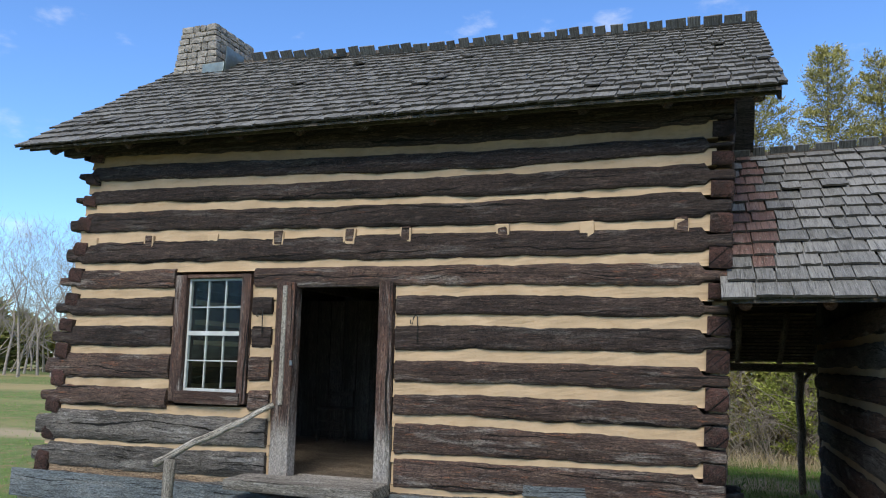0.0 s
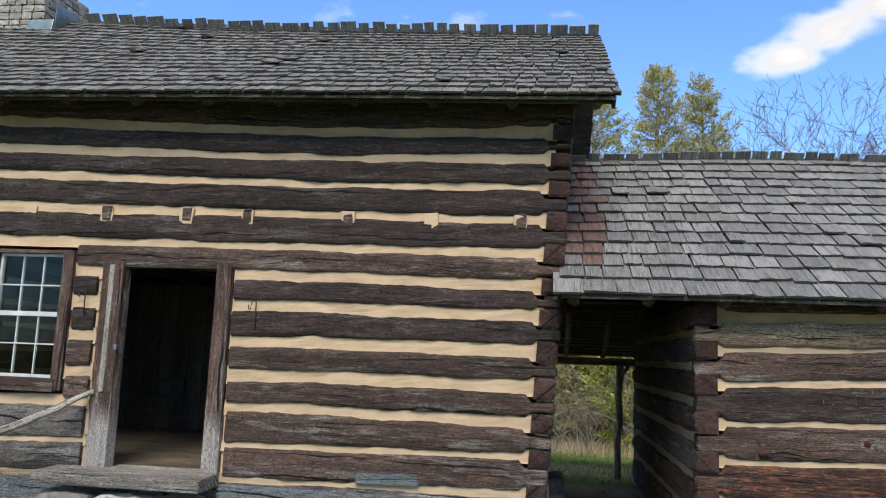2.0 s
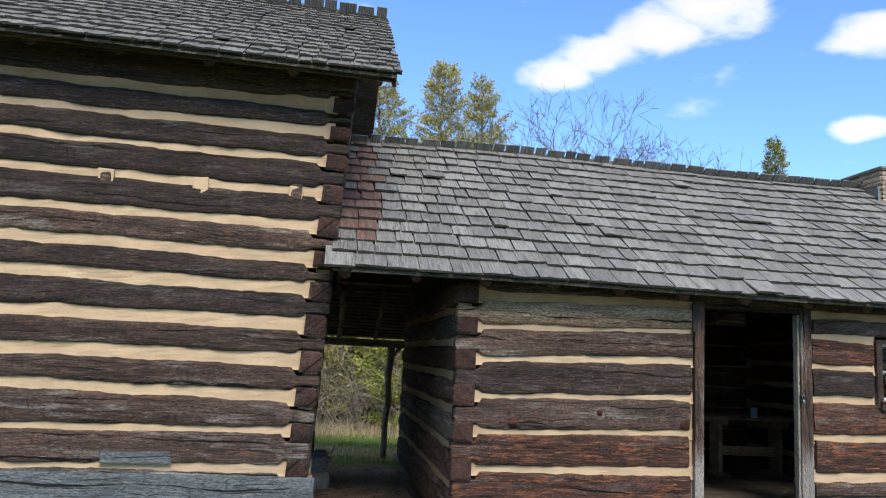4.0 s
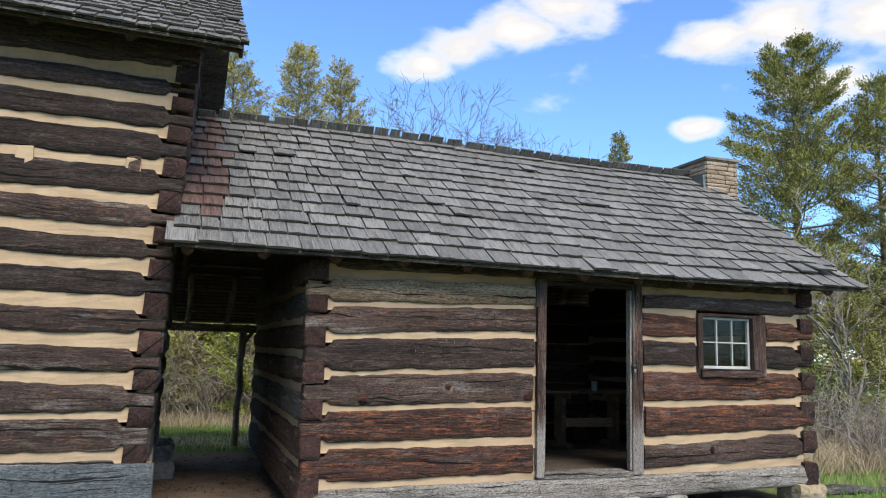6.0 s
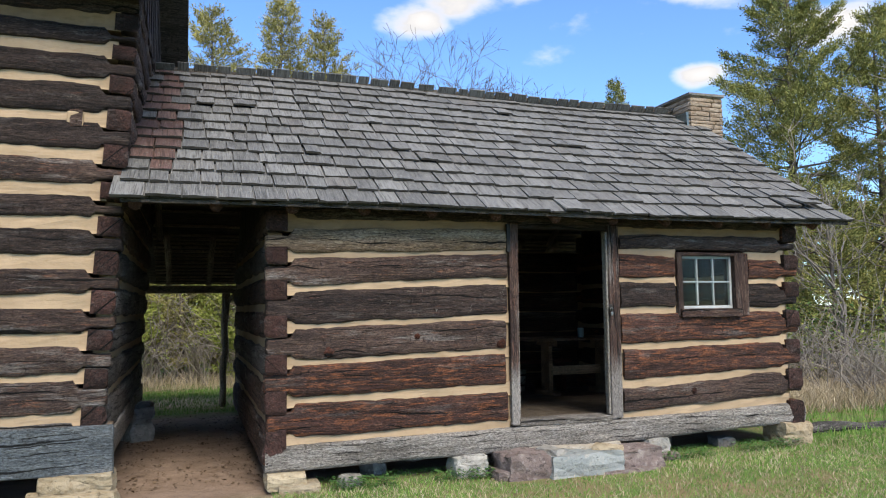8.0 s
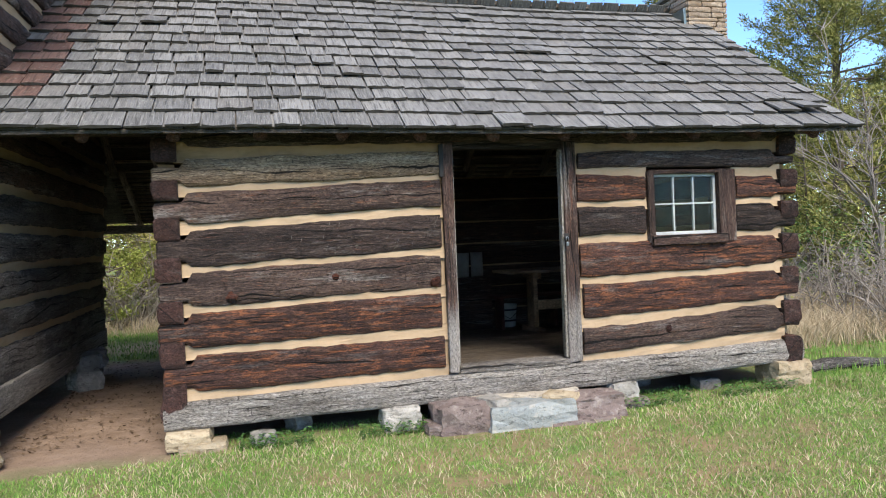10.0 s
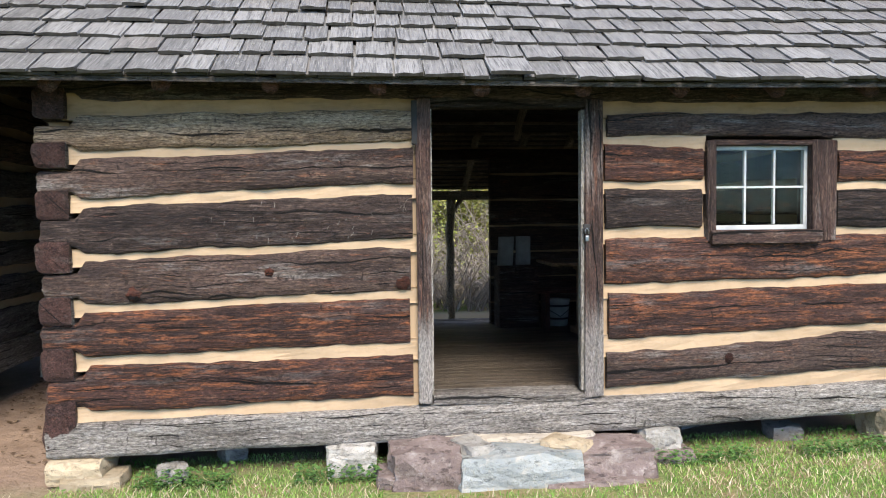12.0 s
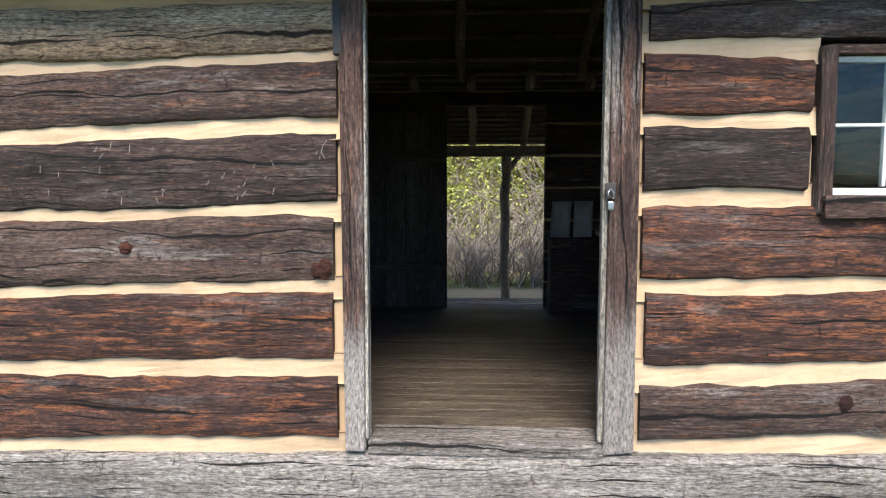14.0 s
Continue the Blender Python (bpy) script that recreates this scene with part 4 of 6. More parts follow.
H_EAVE_Z = lerp_table((-7.3, -3.0, 0.6), (4.02, 3.965, 3.9))
H_RIDGE_Z = lerp_table((-7.3, -6.3, -3.9, -1.6, 0.6), (6.02, 5.97, 5.8, 5.71, 5.62))
house_eave = lambda x: (6.07, H_EAVE_Z(x))
house_ridge = lambda x: (8.8, H_RIDGE_Z(x))
house_back = lambda x: (11.55, H_EAVE_Z(x) + 0.05)
h_roof = shingle_roof(house, "roof", -7.27, 0.585, house_eave, house_ridge, 0.185, (0.09, 0.2), SHINGLE_OLD, (-3.3, 0.6, 0, 12), 3, "steep roof of weathered grey split shingles")
part("roof_back", mesh("roof_back", [(x, y, z + d) for x in (-7.27, 0.585) for y, z in (house_ridge(x), house_back(x)) for d in (0, 0.05)],
                       [(0, 1, 3, 2), (4, 6, 7, 5), (0, 4, 5, 1), (2, 3, 7, 6), (0, 2, 6, 4), (1, 5, 7, 3)], OLD_BOARD), house, "far slope of the shingle roof")
comb(h_roof, (-6.15, 0.57), house_ridge, 40, 0.125, SHINGLE_OLD, 5)

# rafters, battens and gable boarding of the house
for i in range(12):
    x = -6.86 + 0.6 * i if i < 1 else -6.5 + 0.69 * (i - 1)
    x = min(x, 0.4)
    (y0, z0), (y1, z1) = house_eave(x), house_ridge(x)
    me, m = pole("rafter", (x, y0 + 0.1, z0 - 0.03), (x, y1, z1 - 0.1), 0.055, 0.045, LOG_BROWN, 0.02, i)
    part("rafter", me, h_roof, "round pole rafter", m)
for i in range(14):
    t = (i + 0.5) / 14
    a, b = [Vector((x, house_eave(x)[0] + t * 2.73, H_EAVE_Z(x) + t * (H_RIDGE_Z(x) - H_EAVE_Z(x)) - 0.045)) for x in (-7.2, 0.57)]
    me, m = plank_along("batten", a, b, 0.09, 0.025, OLD_BOARD, i)
    part("batten", me, h_roof, "", m)
for i in range(24):
    y = 6.5 + 4.6 * i / 24
    t = 1 - abs(y + 0.1 - 8.8) / 2.73
    top = H_EAVE_Z(0.3) + t * (H_RIDGE_Z(0.3) - H_EAVE_Z(0.3)) - 0.08
    if top > 4.1:
        upright("gable_board", house, 0.215 + 0.012 * (i % 2), 0.25 + 0.012 * (i % 2), y, y + 0.188, 3.95, top, LOG_DARK, 0.004, 0.004, i)
        upright("gable_board", house, -6.75, -6.72, y, y + 0.188, 3.95, top + 0.25, LOG_DARK, 0.004, 0.004, i)
me, m = plank_along("barge_board", (0.55, 6.12, 3.86), (0.55, 8.8, 5.56), 0.1, 0.03, LOG_DARK)
part("barge_board", me, h_roof, "", m)
part("wall_plate", board("wall_plate", -7.0, 0.3, 6.42, 6.6, 4.0, 4.16, LOG_DARK, 0.02, 0.012, 2), house)


def stone_chimney():
    ch = thing("stone_chimney", (-6.68, 8.8, 5.4), "grey fieldstone chimney with tin flashing on house roof", "chimney")
    core = part("core", board("core", -7.03, -6.52, 8.4, 9.3, 4.2, 6.36, MORTAR, 0.02, 0.01), ch, "lime mortar core")
    z, k = 5.0, 0
    while z < 6.4:
        h = rng.uniform(0.07, 0.13)
        flare = 0.17 * (6.4 - z)
        for side in range(3):
            u, end = 0.0, (0.56 + 1.3 * flare if side == 0 else 0.94)
            while u < end - 0.03:
                w = min(rng.uniform(0.1, 0.24), end - u)
                if side == 0:
                    me = rough_block("stone", -7.07 - flare + u, -7.07 - flare + u + w - 0.012, 8.365, 8.5, z, z + h - 0.012, STONE_GREY, k, 0.1, 2)
                else:
                    x = -6.6 + 0.3 * flare if side == 1 else -7.08 - flare
                    me = rough_block("stone", x, x + 0.1, 8.37 + u, 8.37 + u + w - 0.012, z, z + h - 0.012, STONE_GREY, k, 0.1, 2)
                part("stone", me, core)
                u += w
                k += 1
        z += h
    me = board("flashing", -6.62, -6.29, 8.3, 8.36, 5.57, 5.8, TIN, 0.006, 0.012, 4)
    part("flashing", me, ch, "tarnished tin flashing")
    part("flashing", board("flashing", -6.3, -6.27, 8.34, 8.75, 5.68, 6.05, TIN, 0.006, 0.012, 5), ch, "tarnished tin flashing")


stone_chimney()

# ---- the log kitchen ----
kitchen = thing("log_kitchen", (4.0, 8.8, 0), "one-storey hewn log kitchen with cream chinking and shingle roof", "cabin")
KX = (1.3, 1.58, 3.23, 4.71, 6.2, 6.7)
KITCHEN_CHINKS = (
    ((2.2, 2.198, 2.195, 2.201, 2.2, 2.2), (2.1, 2.104, 2.138, 2.121, 2.129, 2.13)),
    ((1.89, 1.896, 1.942, 1.986, 1.971, 1.965), (1.845, 1.853, 1.909, 1.93, 1.892, 1.88)),
    ((1.61, 1.621, 1.699, 1.703, 1.69, 1.685), (1.565, 1.575, 1.638, 1.657, 1.643, 1.64)),
    ((1.295, 1.302, 1.355, 1.415, 1.4, 1.395), (1.25, 1.256, 1.31, 1.344, 1.352, 1.35)),
    ((1.0, 1.008, 1.036, 1.068, 1.086, 1.09), (0.955, 0.961, 1.001, 1.001, 1.031, 1.04)),
    ((0.69, 0.694, 0.725, 0.715, 0.763, 0.775), (0.635, 0.641, 0.659, 0.633, 0.707, 0.72)),
    ((0.365, 0.369, 0.391, 0.414, 0.467, 0.48), (0.31, 0.312, 0.339, 0.356, 0.393, 0.4)),
)
WIN_2 = (5.25, 6.1, 1.32, 1.955)
DOOR_2 = (3.43, 4.58, 0.3, 2.2)


def kitchen_woods(i, j):
    if j == 0:
        return (LOG_DARK, LOG_GREY, LOG_BROWN, LOG_DARK, LOG_BROWN, LOG_RED, LOG_RED)[i]
    return (LOG_DARK, LOG_BROWN, LOG_RED, LOG_DARK, LOG_RED, LOG_RED, LOG_BROWN)[i]


k_left, k_right = (lambda z: 1.265), (lambda z: 6.73)
k_front = log_wall("front_wall", kitchen, KX, KITCHEN_CHINKS, k_left, k_right, (WIN_2, DOOR_2), kitchen_woods, FACE, top=lambda x: 2.34,
                   label="front wall of brown hewn logs and cream chinking")
K_SILL = lerp_table((1.25, 1.55, 3.21, 4.71, 6.23, 6.75), (0.095, 0.099, 0.115, 0.132, 0.18, 0.19))
K_TOP = lerp_table(KX, (0.308, 0.31, 0.337, 0.354, 0.391, 0.398))
part("sill_log", hewn_log("sill_log", 1.25, 6.76, K_SILL, K_TOP, 0.045, 0.2, SILL_GREY, 91, wobble=0.008), kitchen, "long silvered sill timber", Matrix.Translation((0, FACE, 0)))
KZ = [2.16, 1.87, 1.6, 1.28, 0.985, 0.665, 0.345]
side_wall("side_wall", kitchen, 1.27, FACE - 0.03, 11.0, KZ, lambda i, j: (LOG_BROWN, LOG_SILVER, LOG_BROWN)[i % 3], -1, "gable wall of hewn logs along the passage", 0.1)
side_wall("side_wall", kitchen, 6.72, FACE - 0.03, 11.0, KZ, lambda i, j: (LOG_RED, LOG_DARK)[i % 2], 1, "far gable wall of hewn logs", 0.12)
for x0, x1, z0, z1 in ((1.27, 3.64, 0.1, 2.3), (4.62, 6.73, 0.1, 2.3), (3.64, 4.62, 2.15, 2.3)):
    n = max(1, int((x1 - x0) / 0.24))
    rows = 7 if z0 < 1 else 1
    for i in range(rows):
        a, b = z0 + (z1 - z0) * i / rows, z0 + (z1 - z0) * (i + 1) / rows
        part("wall_log", hewn_log("wall_log", x0, x1, lambda x, a=a: a, lambda x, b=b: b - 0.02, 0.02, 0.14, LOG_BROWN, 120 + i, step=0.2), kitchen, "", Matrix.Translation((0, 11.0, 0)))
    part("chinking", board("chinking", x0, x1, 11.02, 11.1, z0, z1, CHINK, 0, 0), kitchen)

for i in range(32):
    y0 = 6.6 + 4.5 * i / 32
    y1 = 6.6 + 4.5 * (i + 1) / 32 - 0.006
    z = lambda y: 0.385 - 0.25 * (y - 6.6) / 4.5
    me = board("floor_board", 0, 5.3, 0, y1 - y0, -0.03, 0, PLANK, 0.003, 0.002, i)
    part("floor_board", me, kitchen, "", Matrix.Translation((1.4, y0, z(y0))) @ pose(0, 0, 0, -3.18))

# Added, not a known part: blocks the brightness showing through under the floor.
part("foundation_wall", board("foundation_wall", 1.4, 6.7, 10.9, 11.14, -0.2, 0.11, STONE_GREY, 0.02, 0.02), kitchen, "added stone footing that closes the gap under the rear wall")

frame_2 = door_frame(kitchen, 3.43, 4.58, 3.515, 4.468, 0.36, 2.2, "worn timbers round the open kitchen doorway")
part("threshold", board("threshold", 3.515, 4.468, FACE - 0.03, FACE + 0.2, 0.335, 0.395, SILL_GREY, 0.01, 0.008, 5), frame_2)
upright("door_edge", frame_2, 4.445, 4.468, FACE - 0.02, FACE + 0.05, 0.4, 2.14, RAIL_WOOD, 0.004, 0.003, 5, "pale worn inner edge")
upright("jamb_edge", frame_2, 3.505, 3.525, FACE - 0.02, FACE + 0.05, 0.4, 2.14, RAIL_WOOD, 0.004, 0.003, 6, "pale worn inner edge")
lock = part("padlock", board("padlock", 4.455, 4.48, FACE - 0.08, FACE - 0.06, 1.335, 1.37, STEEL, 0.006, 0, 1), frame_2, "steel padlock on a hasp")
v, f = tube([(4.457, 0, 1.38), (4.457, 0, 1.405), (4.467, 0, 1.415), (4.478, 0, 1.405), (4.478, 0, 1.38)], [0.004] * 5, 6)
part("shackle", mesh("shackle", v, f, STEEL, True), lock, "", Matrix.Translation((0, FACE - 0.07, 0)))
part("strap_hinge", board("strap_hinge", 3.405, 3.435, FACE - 0.05, FACE - 0.02, 1.93, 2.19, IRON, 0.004, 0.003, 1), frame_2, "black iron strap")
part("hasp", board("hasp", 4.45, 4.49, FACE - 0.056, FACE - 0.046, 1.38, 1.44, IRON, 0.003, 0, 1), frame_2)
window("window", kitchen, 5.25, 6.1, 1.32, 1.955, 5.308, 5.942, 1.405, 1.92, 3, 2, None, "six-pane white sash window in a plank casing", POST_WOOD)



def knot(x, z, r, seed):
    """A weathered branch knot that stands a little out of the log face."""
    v, f = [], []
    rings = ((1.25, -0.012), (0.95, 0.003), (0.6, 0.008), (0.35, 0.009), (0.12, 0.006))
    for k, (s, h) in enumerate(rings):
        for i in range(16):
            a = 2 * math.pi * i / 16
            q = r * s * (1 + 0.6 * noise.noise(Vector((1.4 * math.cos(a), 1.4 * math.sin(a), seed + 0.3 * k))))
            v.append((q * 1.15 * math.cos(a), -h, q * math.sin(a)))
    for k in range(len(rings) - 1):
        for i in range(16):
            j = (i + 1) % 16
            f.append((k * 16 + i, k * 16 + j, k * 16 + 16 + j, k * 16 + 16 + i))
    f.append(tuple(range(64, 80)))
    part("knot", mesh("knot", v, f, KNOT, True), k_front, "red heart knot in a log", Matrix.Translation((x, FACE - 0.03, z)))


for x, z, r in ((1.77, 1.06, 0.038), (3.34, 1.1, 0.036), (5.41, 0.58, 0.027), (2.55, 1.18, 0.02)):
    knot(x, z, r, x)


def nicks():
    """Pale slanting tool nicks on the darkest kitchen log."""
    r = random.Random(4)
    v, f = [], []
    for _ in range(34):
        x, z = r.uniform(2.2, 3.4), r.uniform(1.36, 1.6)
        a, l = r.choice((70, 62, 80, 110)) + r.uniform(-10, 10), r.uniform(0.008, 0.035)
        dx, dz, w = math.cos(radians(a)) * l / 2, math.sin(radians(a)) * l / 2, 0.001
        n = len(v)
        v += [(x - dx - w, -0.002, z - dz), (x - dx + w, -0.002, z - dz), (x + dx + w, -0.002, z + dz), (x + dx - w, -0.002, z + dz)]
        f.append((n, n + 1, n + 2, n + 3))
    tagged(part("tool_nick", mesh("tool_nick", v, f, NICK), k_front, "", Matrix.Translation((0, FACE - 0.04, 0))), kind="stuff")


nicks()
K_EAVE_Z, K_RIDGE_Z = 2.265, 4.05
k_eave = lambda x: (6.16, K_EAVE_Z + 0.008 * math.sin(x))
k_ridge = lambda x: (8.8, K_RIDGE_Z + 0.03 * math.sin((x - 0.4) * 0.9))
k_roof = shingle_roof(kitchen, "roof", 0.13, 7.16, k_eave, k_ridge, 0.232, (0.13, 0.27), SHINGLE_NEW, (1.0, 6.5, 0, 12), 8, "grey sawn shingle roof of the kitchen and passage", SHINGLE_BROWN)
comb(k_roof, (0.22, 6.98), k_ridge, 40, 0.1, SHINGLE_OLD, 15)
k_back = lambda x: (12.65, 1.85)
k_knee = lambda x: (11.1, 2.52)
for name, a, b in (("roof_back", k_ridge(3), k_knee(3)), ("porch_roof", k_knee(3), k_back(3))):
    part(name, mesh(name, [(x, y, z + d) for x in ((0.13, 7.16) if a[0] < 11 else (-0.7, 7.16)) for y, z in (a, b) for d in (0, 0.05)],
                    [(0, 1, 3, 2), (4, 6, 7, 5), (0, 4, 5, 1), (2, 3, 7, 6), (0, 2, 6, 4), (1, 5, 7, 3)], OLD_BOARD), kitchen, "far shingle slope over the rear porch")
for i in range(12):
    x = 0.25 + 0.5905 * i
    (y0, z0), (y1, z1) = k_eave(x), k_ridge(x)
    if i % 2 == 0:
        me, m = pole("rafter", (x, y1, z1 - 0.1), (x, 11.1, 2.42), 0.05, 0.045, POLE, 0.03, i)
        part("rafter", me, k_roof, "peeled pole rafter", m)
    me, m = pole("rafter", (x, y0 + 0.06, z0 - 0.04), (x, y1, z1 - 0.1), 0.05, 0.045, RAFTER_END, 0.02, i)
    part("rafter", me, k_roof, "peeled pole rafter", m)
    me, m = pole("rafter", (x + 0.1, 11.0, 2.46), (x + 0.1, 12.6, 1.79), 0.045, 0.04, POLE, 0.03, i + 40)
    part("rafter", me, k_roof, "peeled pole rafter", m)
for i in range(34):
    if i < 11:
        t = (i + 0.5) / 11
        y, z = 6.16 + t * 2.64, K_EAVE_Z + t * (K_RIDGE_Z - K_EAVE_Z) - 0.045
    elif i < 20:
        t = (i - 10.5) / 9
        y, z = 8.8 + t * 2.3, K_RIDGE_Z + t * (2.52 - K_RIDGE_Z) - 0.025
    else:
        t = (i - 19.5) / 14
        y, z = 11.1 + t * 1.55, 2.52 + t * (1.85 - 2.52) - 0.025
    me, m = plank_along("batten", (0.16, y, z), (7.1, y, z + 0.01), 0.03, 0.07, POLE, i)
    part("batten", me, k_roof, "", m)
part("porch_beam", board("porch_beam", -0.9, 6.9, -0.06, 0.06, -0.06, 0.06, POLE, 0.015, 0.01, 4), kitchen, "hewn porch beam", Matrix.Translation((0.25, 12.4, 1.75)))
part("eave_plate", board("eave_plate", 0, 6.9, -0.07, 0.07, -0.08, 0.08, LOG_DARK, 0.015, 0.01, 4), kitchen, "", Matrix.Translation((0.2, 6.56, 2.36)))
for i in range(24):
    y = 6.5 + 4.6 * i / 24
    t = 1 - abs(y + 0.1 - 8.8) / 2.6
    top = 2.3 + max(0, t) * 1.6
    for x in (1.3, 6.66):
        upright("gable_board", kitchen, x, x + 0.03, y, y + 0.188, 2.25, max(2.3, top), OLD_BOARD, 0.004, 0.004, i)
for x, y in ((1.19, 12.4), (4.29, 12.4), (6.9, 12.4)):
    me, m = pole("porch_post", (x - 0.03, y, -0.1), (x, y, 1.7), 0.05, 0.06, POLE, 0.05, int(x * 9), 9, 12)
    ps = link("porch_post", me, None, m)
    tagged(ps, "crooked peeled pole post of the rear porch", "post", "porch posts")
    me, m = pole("brace", (x, y, 1.5), (x + 0.18, y, 1.74), 0.03, 0.03, POLE, 0.0, 1, 7, 3)
    part("brace", me, ps, "short forked brace", m)
pf = thing("porch_floor", (4, 12, 0.05), "grey plank floor of the rear porch", "porch", kind="structure")
for i in range(5):
    y = 11.15 + 0.21 * i
    part("porch_board", board("porch_board", 0, 5.4, 0, 0.2, -0.03, 0, SILL_GREY, 0.004, 0.003, i), pf, "", Matrix.Translation((1.3, y, 0.05)))


def slab_chimney():
    ch = thing("slab_chimney", (7.2, 8.8, 3.4), "chimney of thin brown stone slabs with a flat cap", "chimney")
    core = part("core", board("core", 6.96, 7.43, 8.44, 9.15, 0.0, 4.23, MORTAR, 0.01, 0.01), ch)
    z, k = 3.3, 0
    while z < 4.21:
        h = rng.uniform(0.035, 0.07)
        u = 0.0
        while u < 0.5:
            w = min(rng.uniform(0.15, 0.4), 0.52 - u)
            part("slab", rough_block("slab", 6.95 + u, 6.95 + u + w - 0.006, 8.4, 8.55, z, z + h - 0.008, STONE_SLAB, k, 0.07, 2), core)
            u += w
            k += 1
        part("slab", rough_block("slab", 6.94, 7.05, 8.42, 9.15, z, z + h - 0.008, STONE_SLAB, k + 300, 0.05, 2), core)
        z += h
    part("cap", board("cap", 6.91, 7.49, 8.37, 9.2, 4.225, 4.26, STONE_GREY, 0.008, 0.008), ch, "flat grey stone cap")
    part("flashing", board("flashing", 6.9, 6.945, 8.42, 8.8, 3.8, 4.0, TIN, 0.006, 0.01), ch, "tarnished tin flashing")


slab_chimney()

# ---- kitchen footing and doorway stones ----
def loose_stone(name, at, size, material, seed, label, category, group="", spin=0):
    w, d, h = size
    me = rough_block(name, -w / 2, w / 2, -d / 2, d / 2, 0, h, material, seed)
    return tagged(link(name, me, None, pose(*at, 0, 0, spin)), label, category, group)


for i, (x, y, z, w, d, h, mt, lab) in enumerate((
        (1.42, 6.56, -0.03, 0.32, 0.3, 0.13, STONE_CREAM, "cream limestone block under the kitchen sill corner"),
        (1.52, 6.5, -0.07, 0.34, 0.24, 0.08, STONE_CREAM, "flat cream stone at the kitchen corner"),
        (3.02, 6.55, -0.08, 0.3, 0.28, 0.21, STONE_PALE, "squared white limestone block under kitchen sill"),
        (4.96, 6.56, 0.0, 0.26, 0.24, 0.15, STONE_PALE, "broken pale stone block under kitchen sill"),
        (5.0, 6.5, -0.06, 0.3, 0.26, 0.08, STONE_PURPLE, "flat stone under the pale block"),
        (6.62, 6.58, -0.06, 0.36, 0.36, 0.27, STONE_CREAM, "large cream limestone block at kitchen corner"))):
    loose_stone("foundation_stone", (x, y, z), (w, d, h), mt, 200 + i, lab, "stone", "kitchen footing stones")
for i, (x, y, z, w, d, h, mt, lab) in enumerate((
        (3.46, 6.33, -0.12, 0.42, 0.4, 0.27, STONE_PURPLE, "purple brown boulder of the kitchen doorstep"),
        (4.0, 6.3, -0.12, 0.72, 0.42, 0.25, STONE_BLUE, "blue grey flagstone of the kitchen doorstep"),
        (4.55, 6.34, -0.1, 0.5, 0.38, 0.22, STONE_PURPLE, "purple fieldstone of the kitchen doorstep"),
        (4.42, 6.22, -0.13, 0.6, 0.3, 0.1, STONE_PURPLE, "low flat stone before the doorstep"),
        (3.95, 6.46, -0.1, 1.15, 0.2, 0.25, MORTAR, "mortar bedding behind the doorstep stones"))):
    loose_stone("doorstep_stone", (x, y, z), (w, d, h), mt, 220 + i, lab, "stone", "kitchen doorstep stones")
for i, (x, z, w) in enumerate(((3.27, -0.09, 0.2), (3.73, 0.06, 0.16), (4.3, 0.05, 0.2), (4.72, -0.1, 0.3), (3.72, -0.12, 0.16), (4.32, -0.11, 0.18))):
    loose_stone("chink_stone", (x, 6.3, z), (w, 0.26, 0.11), (STONE_PURPLE, STONE_PALE, STONE_CREAM)[i % 3], 300 + i, "small wedge stone between the doorstep stones", "stone", "kitchen doorstep stones", i * 25)
loose_stone("loose_stone", (1.95, 6.5, -0.07), (0.17, 0.14, 0.1), STONE_PALE, 240, "small grey stone lying in the grass", "stone", "", 20)
for i in range(14):
    loose_stone("loose_stone", (rng.uniform(1.9, 6.2), rng.uniform(6.75, 7.6), -0.06), (rng.uniform(0.1, 0.3), 0.2, rng.uniform(0.06, 0.13)), STONE_GREY, 260 + i, "grey rubble stone in shade under the kitchen", "stone", "rubble under the kitchen", rng.uniform(0, 90))

# ---- handrail of the house step ----
me, m = pole("rail_pole", (-4.78, 5.7, 0.785), (-4.03, 6.45, 1.3), 0.035, 0.028, RAIL_WOOD, 0.05, 5, 10, 12)
part("rail_pole", me, rail, "peeled silver pole", m)
me, m = pole("rail_post", (-4.61, 5.72, -0.1), (-4.62, 5.72, 0.83), 0.055, 0.05, RAIL_WOOD, 0.02, 8, 9, 6)
part("rail_post", me, rail, "split grey post", m)

# ---- inside the kitchen ----
def trestle_table():
    t = thing("trestle_table", (5.7, 9.6, 0.22), "plain brown plank trestle table", "table")
    z0 = 0.22
    for i in range(3):
        part("top_board", board("top_board", 4.96, 6.5, 9.3 + 0.24 * i, 9.535 + 0.24 * i, z0 + 0.745, z0 + 0.78, TABLE_WOOD, 0.006, 0.003, i), t)
    for x in (5.34, 6.2):
        part("leg", board("leg", x, x + 0.06, 9.53, 9.77, z0, z0 + 0.745, TABLE_WOOD, 0.008, 0.003, 3), t)
        part("foot", board("foot", x - 0.02, x + 0.08, 9.35, 9.95, z0 - 0.03, z0 + 0.05, TABLE_WOOD, 0.01, 0.003, 4), t)
        part("brace", board("brace", x + 0.01, x + 0.05, 9.37, 9.93, z0 + 0.665, z0 + 0.745, TABLE_WOOD, 0.008, 0.003, 5), t)
    part("stretcher", board("stretcher", 5.4, 6.2, 9.62, 9.68, z0 + 0.26, z0 + 0.38, TABLE_WOOD, 0.006, 0.003, 6), t)


def bench(at):
    b = thing("bench", at, "low plank bench with worn red paint", "bench")
    x, y, z = at
    part("seat", board("seat", x - 0.5, x + 0.5, y - 0.15, y + 0.15, z + 0.42, z + 0.46, RED_PAINT, 0.006), b)
    for s in (-0.4, 0.36):
        part("leg", board("leg", x + s, x + s + 0.05, y - 0.13, y + 0.13, z, z + 0.42, RED_PAINT, 0.006), b)


